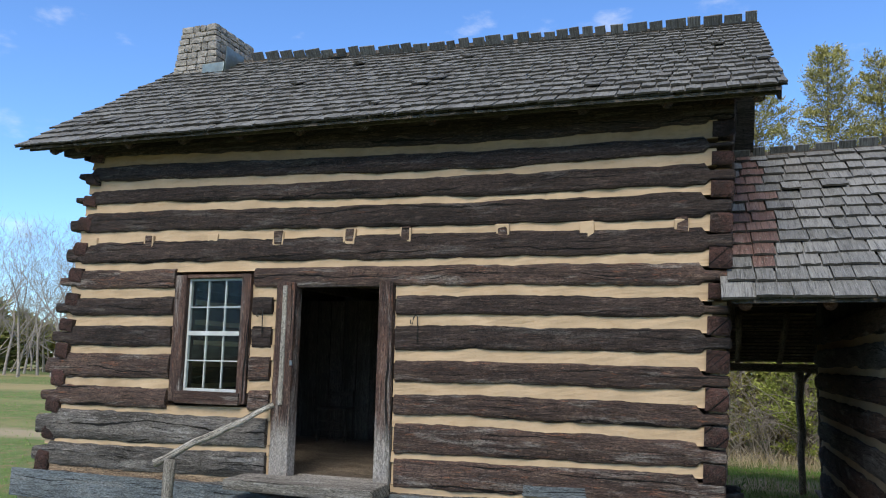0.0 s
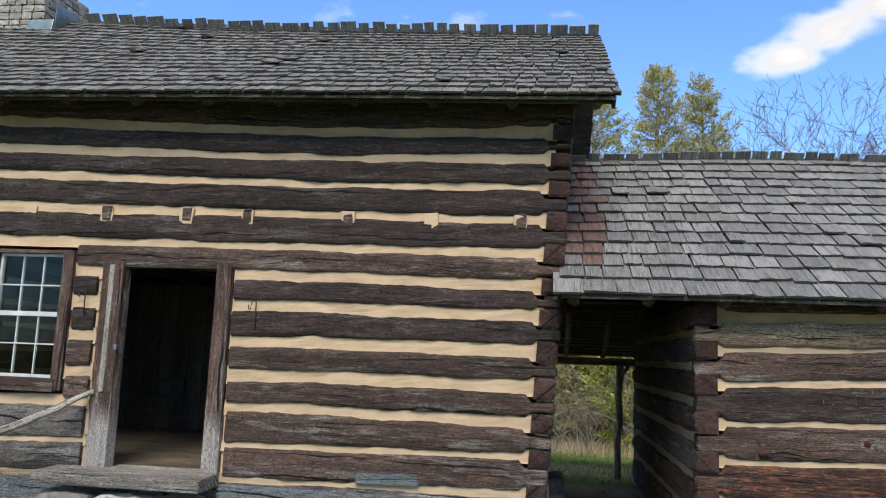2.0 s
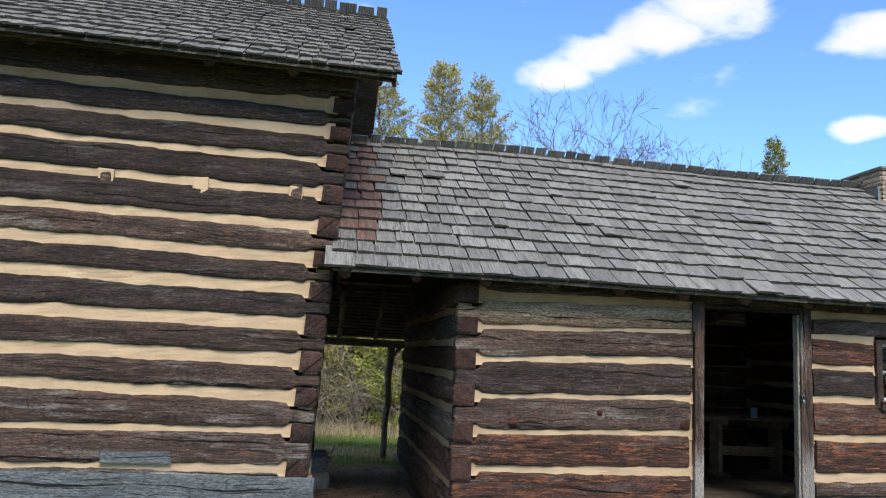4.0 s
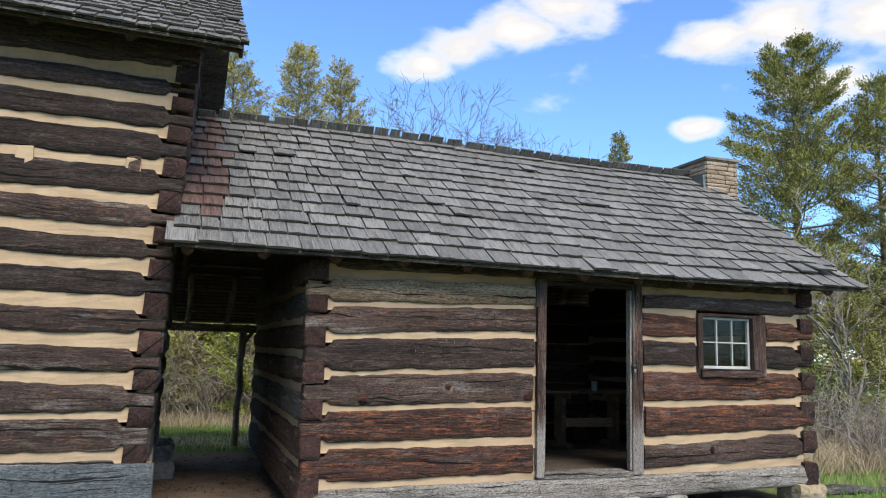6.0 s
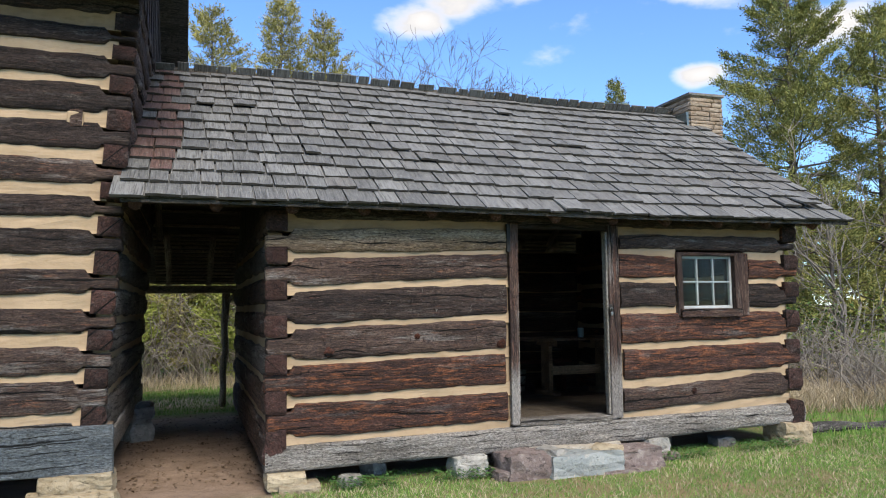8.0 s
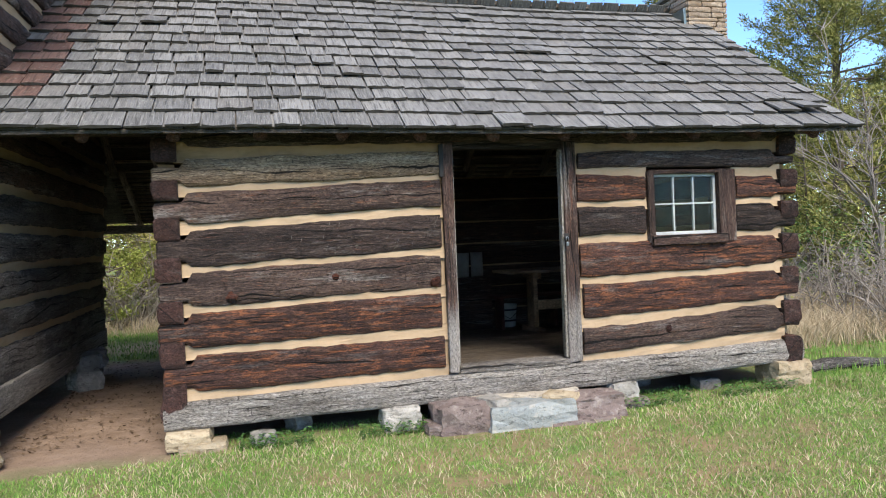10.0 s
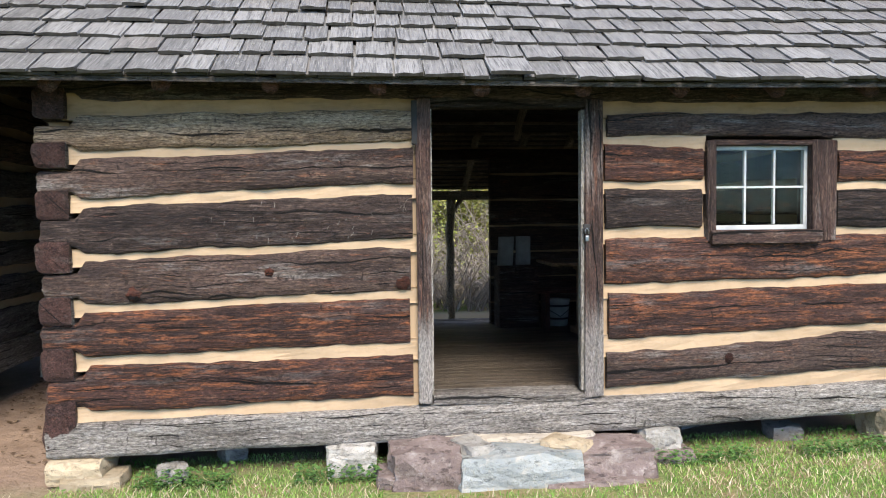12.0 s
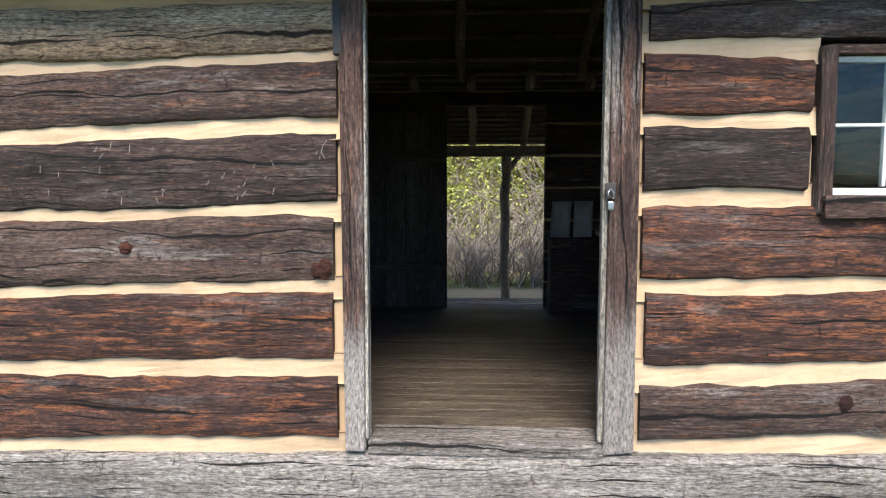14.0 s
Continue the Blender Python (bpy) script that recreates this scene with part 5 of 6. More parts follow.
def lathe(name, profile, material, sides=20):
    v, f = [], []
    for r, z in profile:
        for k in range(sides):
            a = 2 * math.pi * k / sides
            v.append((r * math.cos(a), r * math.sin(a), z))
    for i in range(len(profile) - 1):
        for k in range(sides):
            q = (k + 1) % sides
            f.append((i * sides + k, i * sides + q, (i + 1) * sides + q, (i + 1) * sides + k))
    f.append(tuple(range(sides)))
    return mesh(name, v, f, material, True)


trestle_table()
bench((5.48, 10.2, 0.19))
cup = link("cup", lathe("cup", ((0.036, 0), (0.042, 0.005), (0.045, 0.13), (0.042, 0.13), (0.038, 0.01)), ENAMEL), None, Matrix.Translation((5.78, 9.42, 1.001)))
tagged(cup, "pale blue enamel beaker standing on the table", "cup")
pail = link("pail", lathe("pail", ((0.11, 0), (0.12, 0.01), (0.145, 0.3), (0.15, 0.31), (0.14, 0.31), (0.11, 0.02)), BUCKET, 24), None, Matrix.Translation((5.36, 10.66, 0.165)))
tagged(pail, "grey wooden pail with wire bail on the floor", "pail")
v, f = tube([(-0.148, 0, 0.27), (-0.13, -0.08, 0.2), (0, -0.155, 0.12), (0.13, -0.08, 0.2), (0.148, 0, 0.27)], [0.005] * 5, 6)
part("bail", mesh("bail", v, f, IRON, True), pail, "thin wire bail", Matrix.Translation((5.36, 10.66, 0.165)))
for z in (0.08, 0.23):
    part("hoop", lathe("hoop", ((0.128 + z * 0.085, z), (0.129 + z * 0.085, z + 0.025)), IRON, 24), pail, "", Matrix.Translation((5.36, 10.66, 0.165)))
door_back = thing("plank_door", (3.2, 10.85, 0.15), "dark vertical plank door swung open inside", "door")
for i in range(4):
    upright("door_plank", door_back, 2.86 + 0.2 * i, 3.054 + 0.2 * i, 10.86, 10.9, 0.17, 2.08, OLD_BOARD, 0.004, 0.002, i)
for z in (0.5, 1.6):
    part("ledge", board("ledge", 2.88, 3.64, 10.83, 10.86, z, z + 0.12, OLD_BOARD, 0.005, 0.002, 9), door_back)
chest = thing("plank_chest", (4.98, 10.6, 0.15), "tall boarded chest against the rear wall", "chest")
for i in range(4):
    part("front_board", board("front_board", 4.64, 5.1, 10.5, 10.53, 0.15 + 0.182 * i, 0.328 + 0.182 * i, POST_WOOD, 0.004, 0.002, i), chest)
part("carcase", board("carcase", 4.64, 5.1, 10.53, 10.88, 0.15, 0.88, POST_WOOD, 0.004, 0.002, 7), chest)


def pillow(at, spin, tilt, seed):
    vs, fs = [], []
    n = 11
    for side in (1, -1):
        for j in range(n):
            for i in range(n):
                u, w = i / 10 * 2 - 1, j / 10 * 2 - 1
                t = (1 - u ** 4) * (1 - w ** 4)
                vs.append((u * 0.092 * (1 + 0.12 * w * u), side * 0.05 * t ** 0.5 + 0.012 * noise.noise(Vector((u * 2, w * 2, seed))), w * 0.17))
        o = 0 if side > 0 else n * n
        for j in range(n - 1):
            for i in range(n - 1):
                fs.append((o + j * n + i, o + j * n + i + 1, o + (j + 1) * n + i + 1, o + (j + 1) * n + i))
    p = link("pillow", mesh("pillow", vs, fs, CLOTH, True), None, pose(*at, tilt, 0, spin))
    tagged(p, "dim linen pillow propped on the chest", "pillow", "pillows on the chest")


pillow((4.74, 10.66, 1.055), -6, -8, 1)
pillow((4.95, 10.66, 1.06), 8, -10, 2)

# ---- ground ----
def ground_height(x, y):
    d = max(0.0, math.hypot(x, y - 5) - 18)
    return -0.06 + 0.02 * noise.noise(Vector((x * 0.5, y * 0.5, 1))) + 0.012 * noise.noise(Vector((x * 2, y * 2, 4))) + 0.35 * min(1, d / 60) * noise.noise(Vector((x * 0.03, y * 0.03, 8))) \
        + 0.05 * max(0, min(1, (x - 4.5) / 2.5))


def build_ground():
    xs = np.concatenate([np.linspace(-900, -60, 14), np.linspace(-50, -10, 20), np.linspace(-9, 13, 89), np.linspace(14, 50, 18), np.linspace(60, 900, 14)])
    ys = np.concatenate([np.linspace(-900, -60, 14), np.linspace(-50, -6, 18), np.linspace(-5, 16, 85), np.linspace(17, 50, 18), np.linspace(60, 900, 14)])
    v = [(x, y, ground_height(x, y)) for y in ys for x in xs]
    nx = len(xs)
    f = [(j * nx + i, j * nx + i + 1, (j + 1) * nx + i + 1, (j + 1) * nx + i) for j in range(len(ys) - 1) for i in range(nx - 1)]
    g = link("ground", mesh("ground", v, f, GROUND, True))
    tagged(g, "spring meadow grass with bare earth in the passage", "ground", kind="structure")


build_ground()


def blades(name, count, spread, height, width, material, seed, label, category, lean=0.5):
    """Many grass blades, three-sided slips of two triangles each; spread(r) gives a place or None."""
    r = random.Random(seed)
    v, f = [], []
    while len(f) < count * 2:
        p = spread(r)
        if p is None:
            continue
        x, y = p
        z = ground_height(x, y) - 0.005
        h, w, a = height * r.uniform(0.5, 1.3), width * r.uniform(0.6, 1.3), r.uniform(0, 2 * math.pi)
        b, l = r.uniform(0, 2 * math.pi), lean * h * r.uniform(0.2, 1.2)
        dx, dy = math.cos(a) * w / 2, math.sin(a) * w / 2
        mx, my = x + math.cos(b) * l * 0.35, y + math.sin(b) * l * 0.35
        n = len(v)
        v += [(x - dx, y - dy, z), (x + dx, y + dy, z), (mx + dx * 0.7, my + dy * 0.7, z + h * 0.6), (mx - dx * 0.7, my - dy * 0.7, z + h * 0.6), (x + math.cos(b) * l, y + math.sin(b) * l, z + h)]
        f += [(n, n + 1, n + 2, n + 3), (n + 3, n + 2, n + 4)]
    g = link(name, mesh(name, v, f, material))
    tagged(g, label, category, kind="stuff")


def lawn(x0, x1, y0, y1, near=False):
    def spread(r):
        x, y = r.uniform(x0, x1), r.uniform(y0, y1)
        if 0.0 < x < 1.3 and y > 6.25 + 0.1 * noise.noise(Vector((x * 5, 0, 0))):
            return None
        if 3.2 < x < 4.85 and 6.05 < y < 6.6:
            return None
        if x < 0.05 and y > 6.7 or y > 6.95 and 1.3 < x < 6.8:
            return None
        if y < 4.2 and r.random() > ((y - 1.5) / 2.7) ** 1.5 or x < 0 and r.random() < -x / 2.5:
            return None
        thin = noise.noise(Vector((x * 1.1, y * 1.6, 3)))
        worn = max(0.0, 1.0 - math.hypot((x - 4.2) / 1.9, (y - 5.3) / 1.1))
        if r.random() < 0.2 + 0.8 * max(0, thin) + 0.4 * worn:
            return None
        return x, y
    return spread


blades("grass", 150000, lawn(-2.5, 10.5, 1.5, 6.9), 0.028, 0.0058, GRASS, 1, "short spring grass before the kitchen", "grass", 0.8)
blades("grass", 9000, lawn(6.8, 14, 5.0, 9.5), 0.09, 0.009, GRASS, 2, "short spring grass beside the kitchen", "grass")
blades("grass", 9000, lambda r: (r.uniform(-0.6, 2.6), r.uniform(11.7, 15.0)), 0.05, 0.008, GRASS, 3, "bright grass strip beyond the passage", "grass")
blades("grass", 16000, lambda r: (-7.4 - 22 * r.random() ** 2, r.uniform(4, 30)), 0.05, 0.012, GRASS, 9, "meadow grass beside the house", "grass")
blades("dead_grass", 20000, lawn(0.5, 9.0, 3.4, 6.5), 0.045, 0.005, DRY_GRASS, 4, "dead thatch among the short grass", "grass", 1.3)
blades("dry_grass", 36000, lambda r: (7.3 + 8 * r.random(), r.uniform(8.0, 13.0)), 0.3, 0.008, DRY_GRASS, 5, "tall dry straw-coloured grass by the wood's edge", "grass", 1.1)
blades("brush_straw", 5000, lambda r: (r.uniform(-3, 8), r.uniform(14.8, 16.5)), 0.28, 0.007, DRY_GRASS, 6, "dry straw and stalks at the thicket's foot", "grass", 1.0)


def weeds():
    r = random.Random(12)
    v, f = [], []
    for _ in range(2600):
        x, y = r.uniform(1.4, 6.6), 6.28 + abs(r.gauss(0, 0.13))
        if 3.2 < x < 4.85 and y > 6.0:
            x = r.choice((r.uniform(1.5, 3.2), r.uniform(4.85, 6.5)))
        if noise.noise(Vector((x * 2.2, 0, 6))) < -0.15:
            continue
        z = ground_height(x, y) + r.uniform(0.01, 0.09)
        s, a = r.uniform(0.006, 0.016), r.uniform(0, 6.28)
        n = len(v)
        for k in range(5):
            b = a + k * 2 * math.pi / 5
            v.append((x + s * math.cos(b), y + s * math.sin(b), z + r.uniform(-0.004, 0.004)))
        f.append(tuple(range(n, n + 5)))
    tagged(link("weeds", mesh("weeds", v, f, WEED)), "low clover and weeds along the kitchen wall", "weeds", kind="stuff")
    v, f = [], []
    for _ in range(1500):
        x, y = r.uniform(0.0, 1.35), r.uniform(6.9, 11.6)
        if r.random() > 0.25 + 0.75 * abs(x - 0.65) / 0.65:
            continue
        z = ground_height(x, y) + 0.012
        s, a = r.uniform(0.01, 0.028), r.uniform(0, 6.28)
        n = len(v)
        for k in range(4):
            b = a + k * math.pi / 2
            v.append((x + s * math.cos(b) * (1 if k % 2 else 0.5), y + s * math.sin(b) * (1 if k % 2 else 0.5), z + r.uniform(-0.006, 0.012)))
        f.append(tuple(range(n, n + 4)))
    tagged(link("leaf_litter", mesh("leaf_litter", v, f, DEAD_LEAF)), "dead brown leaves on the passage earth", "leaves", kind="stuff")


weeds()

# ---- trees ----
def quads(v, f, p, s, r, flat=0.4):
    a, b = r.uniform(0, 6.28), r.uniform(-1, 1)
    ux, uy, uz = math.cos(a) * s, math.sin(a) * s, b * s * flat
    wx, wy, wz = -math.sin(a) * s * 0.45, math.cos(a) * s * 0.45, r.uniform(-0.6, 0.9) * s
    n = len(v)
    v += [(p[0] - ux, p[1] - uy, p[2] - uz), (p[0] + wx * 0.6, p[1] + wy * 0.6, p[2] + wz * 0.6), (p[0] + ux, p[1] + uy, p[2] + uz), (p[0] - wx * 0.6, p[1] - wy * 0.6, p[2] - wz * 0.6)]
    f.append((n, n + 1, n + 2, n + 3))


def cedar(at, height, radius, seed, material, label, density=1.0, low=0.12, leaf_size=0.03, group="cedars"):
    """A red cedar: tapered trunk, spreading limbs with side twigs, and small pointed sprays of scale leaves along each twig."""
    r = random.Random(seed)
    g = np.random.default_rng(seed)
    n = 12
    lean = (r.uniform(-0.3, 0.3), r.uniform(-0.3, 0.3))
    spine = lambda t: Vector((lean[0] * t * t, lean[1] * t * t, height * t))
    tv, tf = tube([spine(i / n) for i in range(n + 1)], [0.016 * height * (1 - i / n) ** 1.1 + 0.01 for i in range(n + 1)], 7)
    starts, ways = [], []
    limbs = int(15 * height)
    for k in range(limbs):
        t = low + (0.985 - low) * (k / limbs) ** 0.9
        full = min(1.0, 0.45 + 2.2 * (t - low)) * (1 - t) ** 0.8
        reach = radius * full * r.uniform(0.55, 1.2) + 0.12
        a = r.uniform(0, 6.28)
        out = Vector((math.cos(a), math.sin(a), r.uniform(-0.02, 0.36) + 0.5 * t))
        p0 = spine(t)
        tip = p0 + out * reach
        midp = p0.lerp(tip, 0.5) - Vector((0, 0, reach * 0.1))
        o = len(tv)
        bv, bf = tube([p0, midp, tip], [0.008 + 0.01 * reach, 0.006 + 0.004 * reach, 0.003], 4, False)
        tv += bv
        tf += [tuple(i + o for i in q) for q in bf]
        d = out.normalized()
        side = d.cross(Vector((0, 0, 1))).normalized()
        for m in range(int(density * (4 + 10 * reach))):
            s = r.uniform(0.18, 1.0) ** 0.8
            c = p0.lerp(midp, s * 2) if s < 0.5 else midp.lerp(tip, s * 2 - 1)
            e = (d * r.uniform(0.5, 1.0) + side * r.choice((-1, 1)) * r.uniform(0.3, 1.0) + Vector((0, 0, r.uniform(-0.15, 0.5)))).normalized()
            length = (0.17 + 0.36 * reach * (1.1 - s)) * r.uniform(0.6, 1.2)
            starts.append(tuple(c))
            ways.append(tuple(e * length))
    P, D = np.array(starts), np.array(ways)
    per = 15
    P, D = np.repeat(P, per, 0), np.repeat(D, per, 0)
    q = P + D * g.uniform(0.05, 1.05, (len(P), 1)) + g.normal(0, 0.022 + 0.4 * leaf_size, P.shape)
    e = D / np.linalg.norm(D, axis=1, keepdims=True) + g.normal(0, 0.55, P.shape) + np.array((0, 0, 0.25))
    e /= np.linalg.norm(e, axis=1, keepdims=True)
    w = np.cross(e, g.normal(0, 1, P.shape))
    w *= leaf_size * g.uniform(0.22, 0.42, (len(P), 1)) / np.linalg.norm(w, axis=1, keepdims=True)
    e = e * leaf_size * g.uniform(1.6, 3.2, (len(P), 1))
    corners = np.stack((q, q + e * 0.5 + w, q + e, q + e * 0.5 - w), 1).reshape(-1, 3)
    crown = bpy.data.meshes.new("crown")
    crown.vertices.add(len(corners))
    crown.vertices.foreach_set("co", corners.astype(np.float32).ravel())
    crown.loops.add(len(corners))
    crown.loops.foreach_set("vertex_index", np.arange(len(corners), dtype=np.int32))
    crown.polygons.add(len(P))
    crown.polygons.foreach_set("loop_start", np.arange(0, len(corners), 4, dtype=np.int32))
    crown.update(calc_edges=True)
    crown.materials.append(material)
    t = thing("cedar_tree", (at[0], at[1], at[2]), label, "tree", group)
    m = Matrix.Translation(at)
    part("trunk", mesh("trunk", tv, tf, BARK, True), t, "grey shaggy bark trunk and limbs", m)
    part("crown", crown, t, "", m)
    return t


def bare_tree(at, height, seed, label, spread=0.55, group="bare trees", levels=5, material=None, trunk=0.014):
    r = random.Random(seed)
    v, f = [], []

    def grow(p, d, length, rad, level):
        pts, rr = [p], [rad]
        for i in range(3):
            d = (d + Vector((r.gauss(0, 0.12), r.gauss(0, 0.12), r.gauss(0.03, 0.08)))).normalized()
            p = p + d * length / 3
            pts.append(p)
            rr.append(rad * (1 - 0.13 * (i + 1)))
        o = len(v)
        bv, bf = tube(pts, rr, 5 if level < 2 else 3, False)
        v.extend(bv)
        f.extend(tuple(i + o for i in q) for q in bf)
        if level >= levels:
            return
        for k in range(r.choice((2, 3, 3)) if level else 4):
            q = pts[-1] if k < 2 else pts[r.choice((1, 2))]
            side = Vector((r.gauss(0, 1), r.gauss(0, 1), r.gauss(0.15, 0.5))).normalized()
            grow(q, (d * (1 - spread * 0.55) + side * spread).normalized(), length * r.uniform(0.58, 0.82), max(0.008, rr[-1] * r.uniform(0.55, 0.78)), level + 1)

    grow(Vector((0, 0, -0.1)), Vector((r.uniform(-0.1, 0.1), r.uniform(-0.1, 0.1), 1)), height * 0.3, height * trunk, 0)
    t = thing("bare_tree", at, label, "tree", group)
    part("branch_crown", mesh("branch_crown", v, f, material or TWIG, True), t, "", Matrix.Translation(at))
    return t


def thicket(at, size, height, seed, twigs, leaves, material, label, name="thicket"):
    """A tangle of arching twigs with loose spring leaves."""
    r = random.Random(seed)
    tv, tf, lv, lf = [], [], [], []
    for _ in range(twigs):
        p = Vector((r.uniform(-1, 1) * size[0], r.uniform(-1, 1) * size[1], 0))
        d = Vector((r.gauss(0, 0.35), r.gauss(0, 0.35), 1)).normalized()
        h = height * r.uniform(0.35, 1.1)
        pts = [p]
        for i in range(5):
            d = (d + Vector((r.gauss(0, 0.2), r.gauss(0, 0.2), -0.12))).normalized()
            pts.append(pts[-1] + d * h / 5)
        o = len(tv)
        bv, bf = tube(pts, [0.014 - 0.0022 * i for i in range(6)], 3, False)
        tv += bv
        tf += [tuple(i + o for i in q) for q in bf]
        for _ in range(4):
            q = pts[r.choice((2, 3, 4))]
            e = q + Vector((r.gauss(0, 1), r.gauss(0, 1), r.gauss(0.3, 0.7))) * 0.18 * height / 2
            o = len(tv)
            bv, bf = tube([q, q.lerp(e, 0.5) + Vector((0, 0, 0.04)), e], [0.006, 0.005, 0.003], 3, False)
            tv += bv
            tf += [tuple(i + o for i in g) for g in bf]
    clumps = [Vector((r.uniform(-1, 1) * size[0], r.uniform(-1, 1) * size[1], height * r.uniform(0.25, 1.05))) for _ in range(max(1, leaves // 45))]
    for _ in range(leaves):
        c = r.choice(clumps)
        q = c + Vector((r.gauss(0, 1), r.gauss(0, 1), r.gauss(0, 0.7))) * 0.28
        quads(lv, lf, q, r.uniform(0.016, 0.038), r, 0.8)
    t = thing(name, at, label, "shrub", "thickets")
    m = Matrix.Translation(at)
    part("twig_tangle", mesh("twig_tangle", tv, tf, TWIG, True), t, "pale bare twigs", m)
    part("foliage", mesh("foliage", lv, lf, material), t, "", m)
    return t


def bearing(deg, dist, x0=0.4, y0=0.0):
    """A place that far from the walk's start, on a bearing clockwise from +y."""
    a = radians(deg)
    return (x0 + dist * math.sin(a), y0 + dist * math.cos(a), -0.1)


for deg, dist, h, rad, s in ((2.6, 19, 9.0, 2.0, 1), (6.5, 20, 9.9, 1.9, 2), (10.6, 20.5, 9.5, 1.8, 3), (-0.5, 22, 8.6, 1.6, 4), (4.4, 23, 8.0, 1.6, 5), (8.7, 23.5, 7.6, 1.5, 6)):
    cedar(bearing(deg, dist), h, rad * 1.2, s, CEDAR_GOLD, "slender bronze-green cedar behind the kitchen roof", 0.95, 0.45, 0.036)
cedar(bearing(44.2, 20), 9.7, 3.7, 10, CEDAR_LEAF, "broad tall cedar beside the kitchen gable", 2.8, 0.26, 0.034)
cedar(bearing(49.5, 22), 9.0, 3.0, 11, CEDAR_LEAF, "broad cedar at the wood's edge", 2.2, 0.2, 0.036)
cedar(bearing(40.5, 27), 5.2, 1.8, 12, CEDAR_LEAF, "younger cedar in the wood's edge", 0.9, 0.08, 0.042)
cedar(bearing(46.5, 17.5), 4.0, 1.6, 13, CEDAR_LEAF, "low bushy cedar at the wood's edge", 1.0, 0.05, 0.032)
cedar(bearing(42.6, 18.5), 3.2, 1.5, 16, CEDAR_LEAF, "low bushy cedar at the wood's edge", 1.0, 0.05, 0.032)
cedar(bearing(50.0, 18.0), 3.6, 1.7, 18, CEDAR_LEAF, "low bushy cedar at the wood's edge", 1.0, 0.05, 0.032)
cedar(bearing(54, 19), 7.5, 2.4, 17, CEDAR_LEAF, "cedar at the wood's edge", 1.0, 0.1, 0.036)
cedar(bearing(32.6, 34), 11.6, 1.5, 14, CEDAR_LEAF, "small distant cedar behind the chimney", 0.6, 0.5, 0.05)
for x, y, h, s in ((-0.4, 18.0, 5.4, 21), (1.4, 18.4, 5.2, 22), (3.2, 17.8, 4.6, 23), (4.6, 18.6, 4.6, 27), (6.0, 18.0, 4.8, 24), (-2.4, 18.6, 5.2, 25), (7.6, 19.0, 5.0, 26)):
    cedar((x, y, -0.1), h, 1.7, s, CEDAR_GOLD if s % 2 else CEDAR_LEAF, "bushy cedar in the thicket behind", 1.5, 0.04, 0.044)
for i in range(16):
    a = -6 + 4.4 * i
    x, y, z = bearing(a, 29 + (i * 7) % 6)
    cedar((x, y, z), 5.0 + (i * 5) % 3 * 0.6, 2.6, 130 + i, CEDAR_LEAF if i % 3 else CEDAR_GOLD, "cedar in the wood behind", 0.4, 0.02, 0.13, "cedars of the wood behind")
for deg, dist, h, s in ((16.6, 26, 10.2, 31), (18.3, 27, 11.6, 32), (20.2, 26, 11.8, 33), (22.0, 28, 12.4, 34), (24.0, 27, 11.2, 35), (17.4, 29, 12.2, 36), (19.3, 29, 12.6, 37), (21.1, 30, 13.2, 38), (15.6, 27, 10.4, 39)):
    bare_tree(bearing(deg, dist), 0.93 * h, s, "leafless grey tree behind the kitchen ridge", 0.55, "bare trees", 7, BARK)
for deg, dist, h, s in ((47, 15.5, 5.5, 41), (52, 14.5, 6, 42), (56, 16, 6, 43)):
    bare_tree(bearing(deg, dist), h, s, "leafless sapling at the wood's edge", 0.5)
for i, (x, y) in enumerate(((-1.0, 16.4), (0.6, 16.6), (2.2, 16.6), (3.6, 15.9), (5.0, 16.1), (6.4, 16.0), (-2.8, 16.6))):
    thicket((x, y, -0.08), (0.9, 0.7), 2.0 + 0.5 * (i % 3), 50 + i, 110, 3200, SPRING_LEAF, "tangled leafless brush with yellow-green spring leaves")
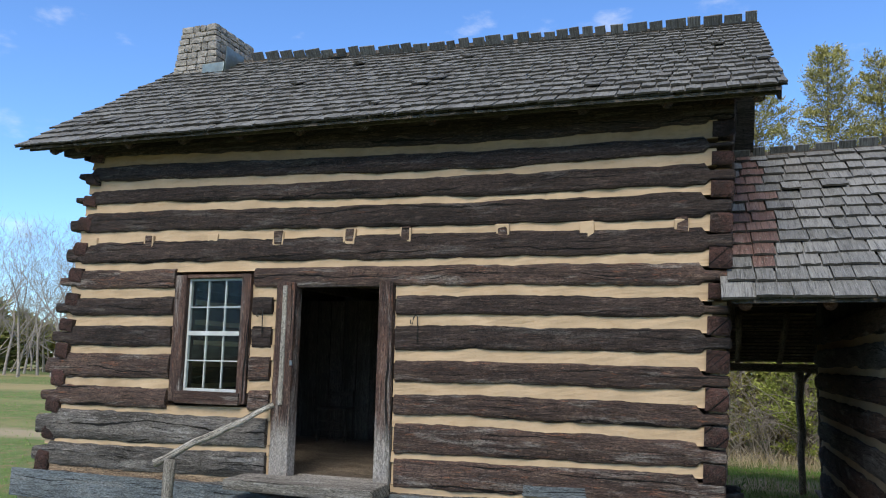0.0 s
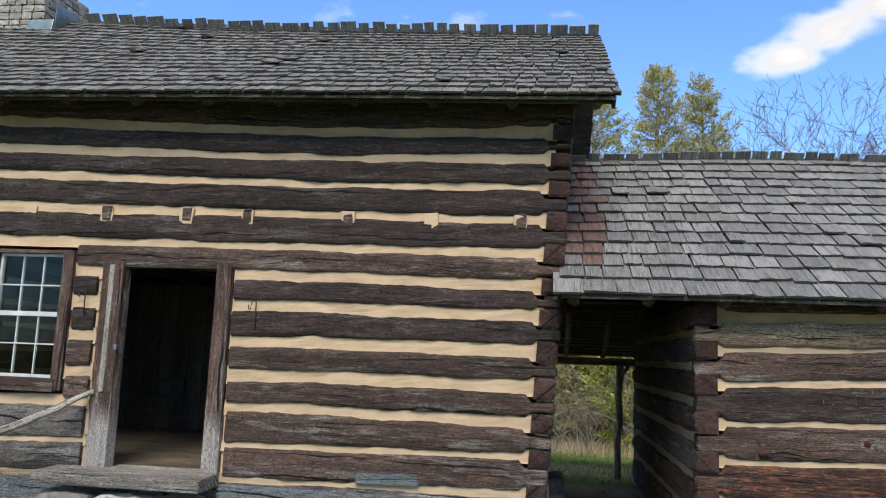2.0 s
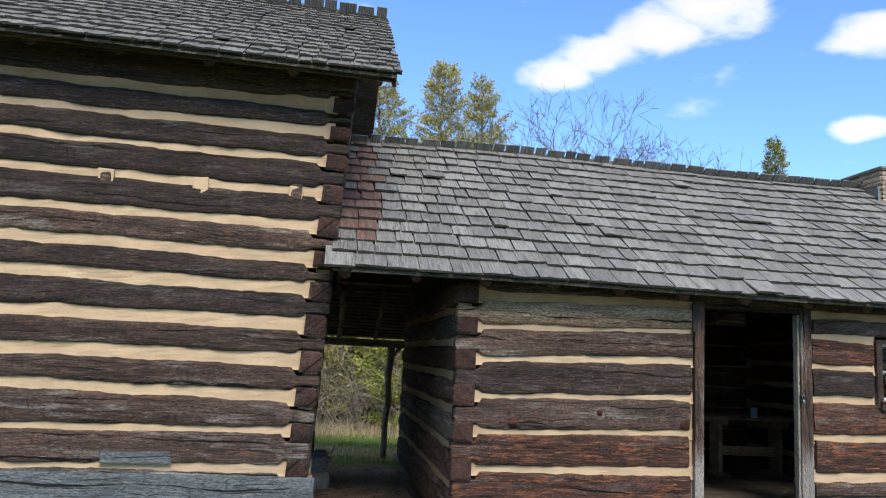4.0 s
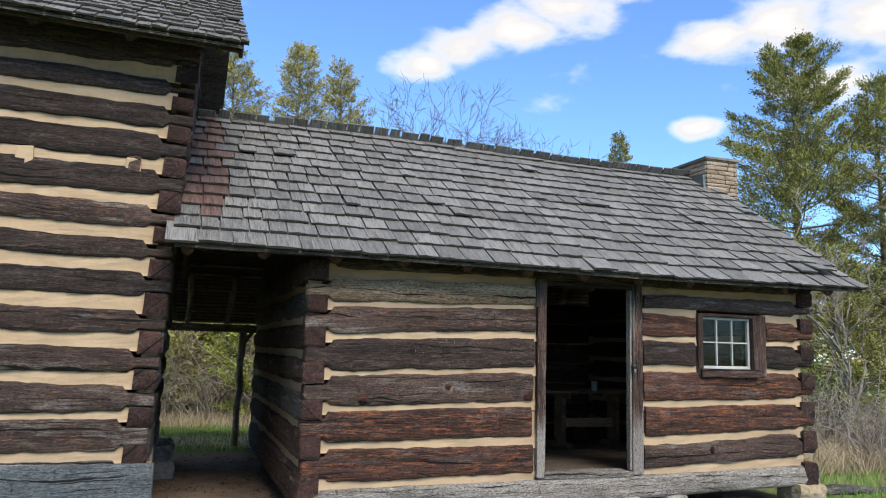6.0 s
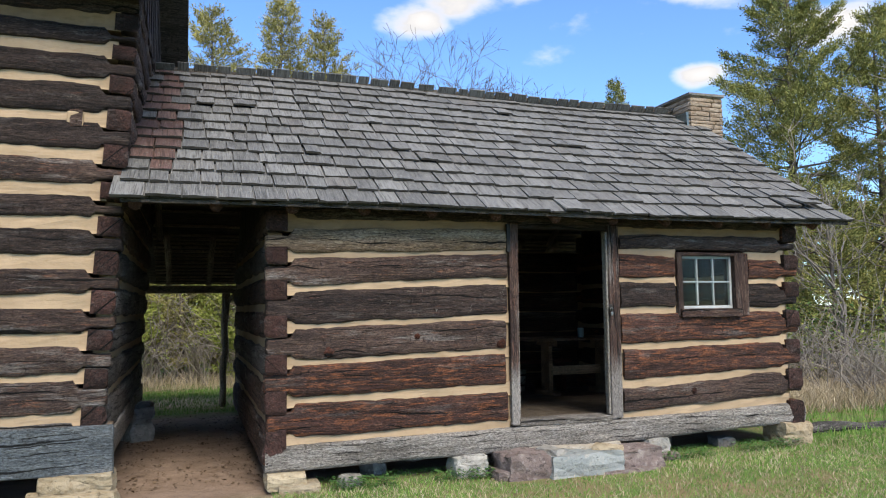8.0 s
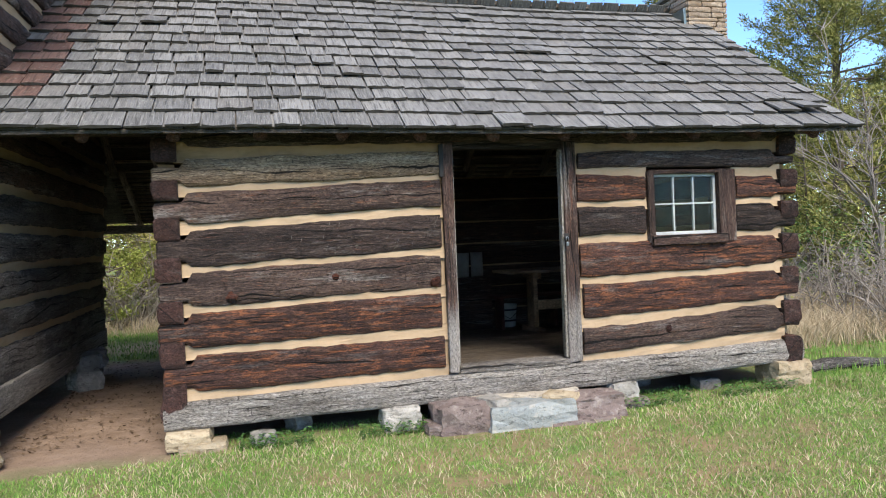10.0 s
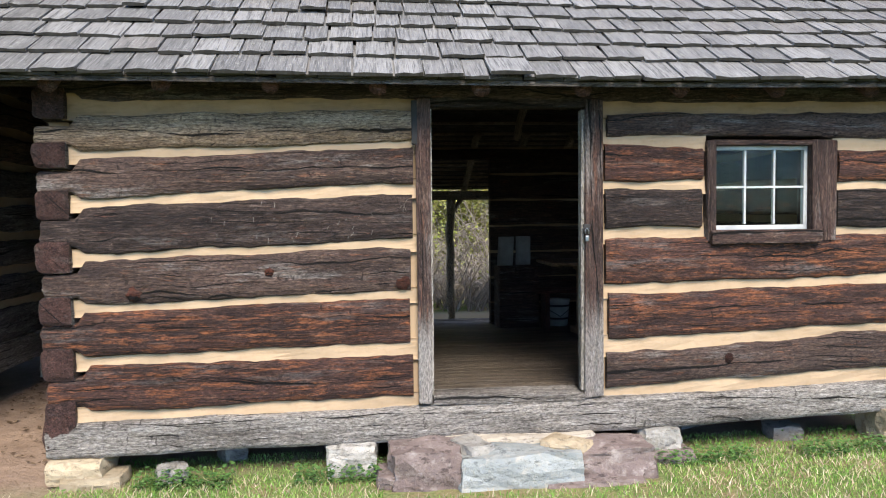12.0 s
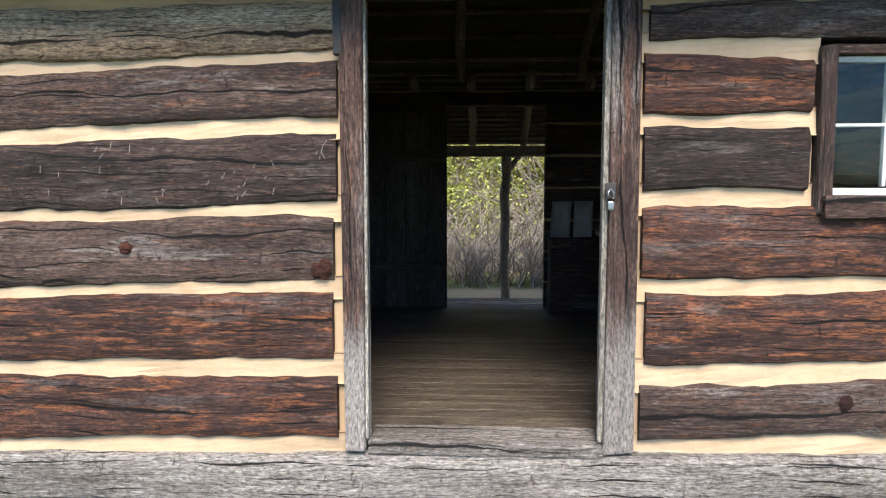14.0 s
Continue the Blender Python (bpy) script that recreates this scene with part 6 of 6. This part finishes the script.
for i, (deg, dist) in enumerate(((45, 15), (48.5, 14), (52, 13.5), (56, 13), (42.5, 17))):
    thicket(bearing(deg, dist), (1.2, 0.8), 1.7, 70 + i, 90, 900, SPRING_LEAF if i % 2 else WEED, "brush and brambles at the wood's edge")

for x, y, h, mt, k in ((-0.9, 16.0, 3.4, SPRING_LEAF, 1), (0.5, 17.0, 4.2, CEDAR_GOLD, 2), (1.7, 16.3, 3.6, SPRING_LEAF, 3), (3.3, 16.6, 3.6, SPRING_LEAF, 4), (4.9, 16.9, 3.4, CEDAR_LEAF, 5), (2.7, 17.6, 3.8, CEDAR_GOLD, 6)):
    cedar((x, y, -0.1), h, 1.3, 170 + k, mt, "young yellow-green cedar at the thicket's edge", 1.5, 0.06, 0.034, "young cedars")
for i, (x, y) in enumerate(((3.2, 14.3), (4.5, 14.1), (5.8, 14.4))):
    thicket((x, y, -0.08), (0.8, 0.5), 1.3, 90 + i, 130, 250, SPRING_LEAF, "low tangle of pale bare brambles behind the porch")

# wood beyond the meadow
kinds = [bare_tree(bearing(-36 - 3 * i, 62 + 3 * i), 11 + i, 81 + i, "tall grey leafless tree beyond the meadow", 0.5, "far wood", 5, None, 0.0085) for i in range(4)]
for i in range(110):
    a, d = -22 - 34 * ((i * 0.618) % 1.0), 60 + 22 * ((i * 0.37) % 1.0)
    x, y, z = bearing(a, d)
    copy_thing(kinds[i % 4], Matrix.Translation((x, y, 0.0)) @ pose(0, 0, 0, 0, 0, (i * 77) % 360))
for i in range(20):
    a, d = -22 - 1.7 * i, 80 + (i * 13) % 17
    x, y, z = bearing(a, d)
    cedar((x, y, 0), 4 + (i * 7) % 3, 2.2, 90 + i, CEDAR_LEAF, "dark cedar in the far wood", 0.17, 0.02, 0.4, "far wood cedars")

# a fallen trunk at the edge of the lawn
me, m = pole("fallen_log", (6.95, 6.85, 0.0), (12.0, 7.0, 0.01), 0.07, 0.085, LOG_SILVER, 0.08, 3, 10, 14)
tagged(link("fallen_log", me, None, m), "long weathered log lying along the lawn's edge", "log")
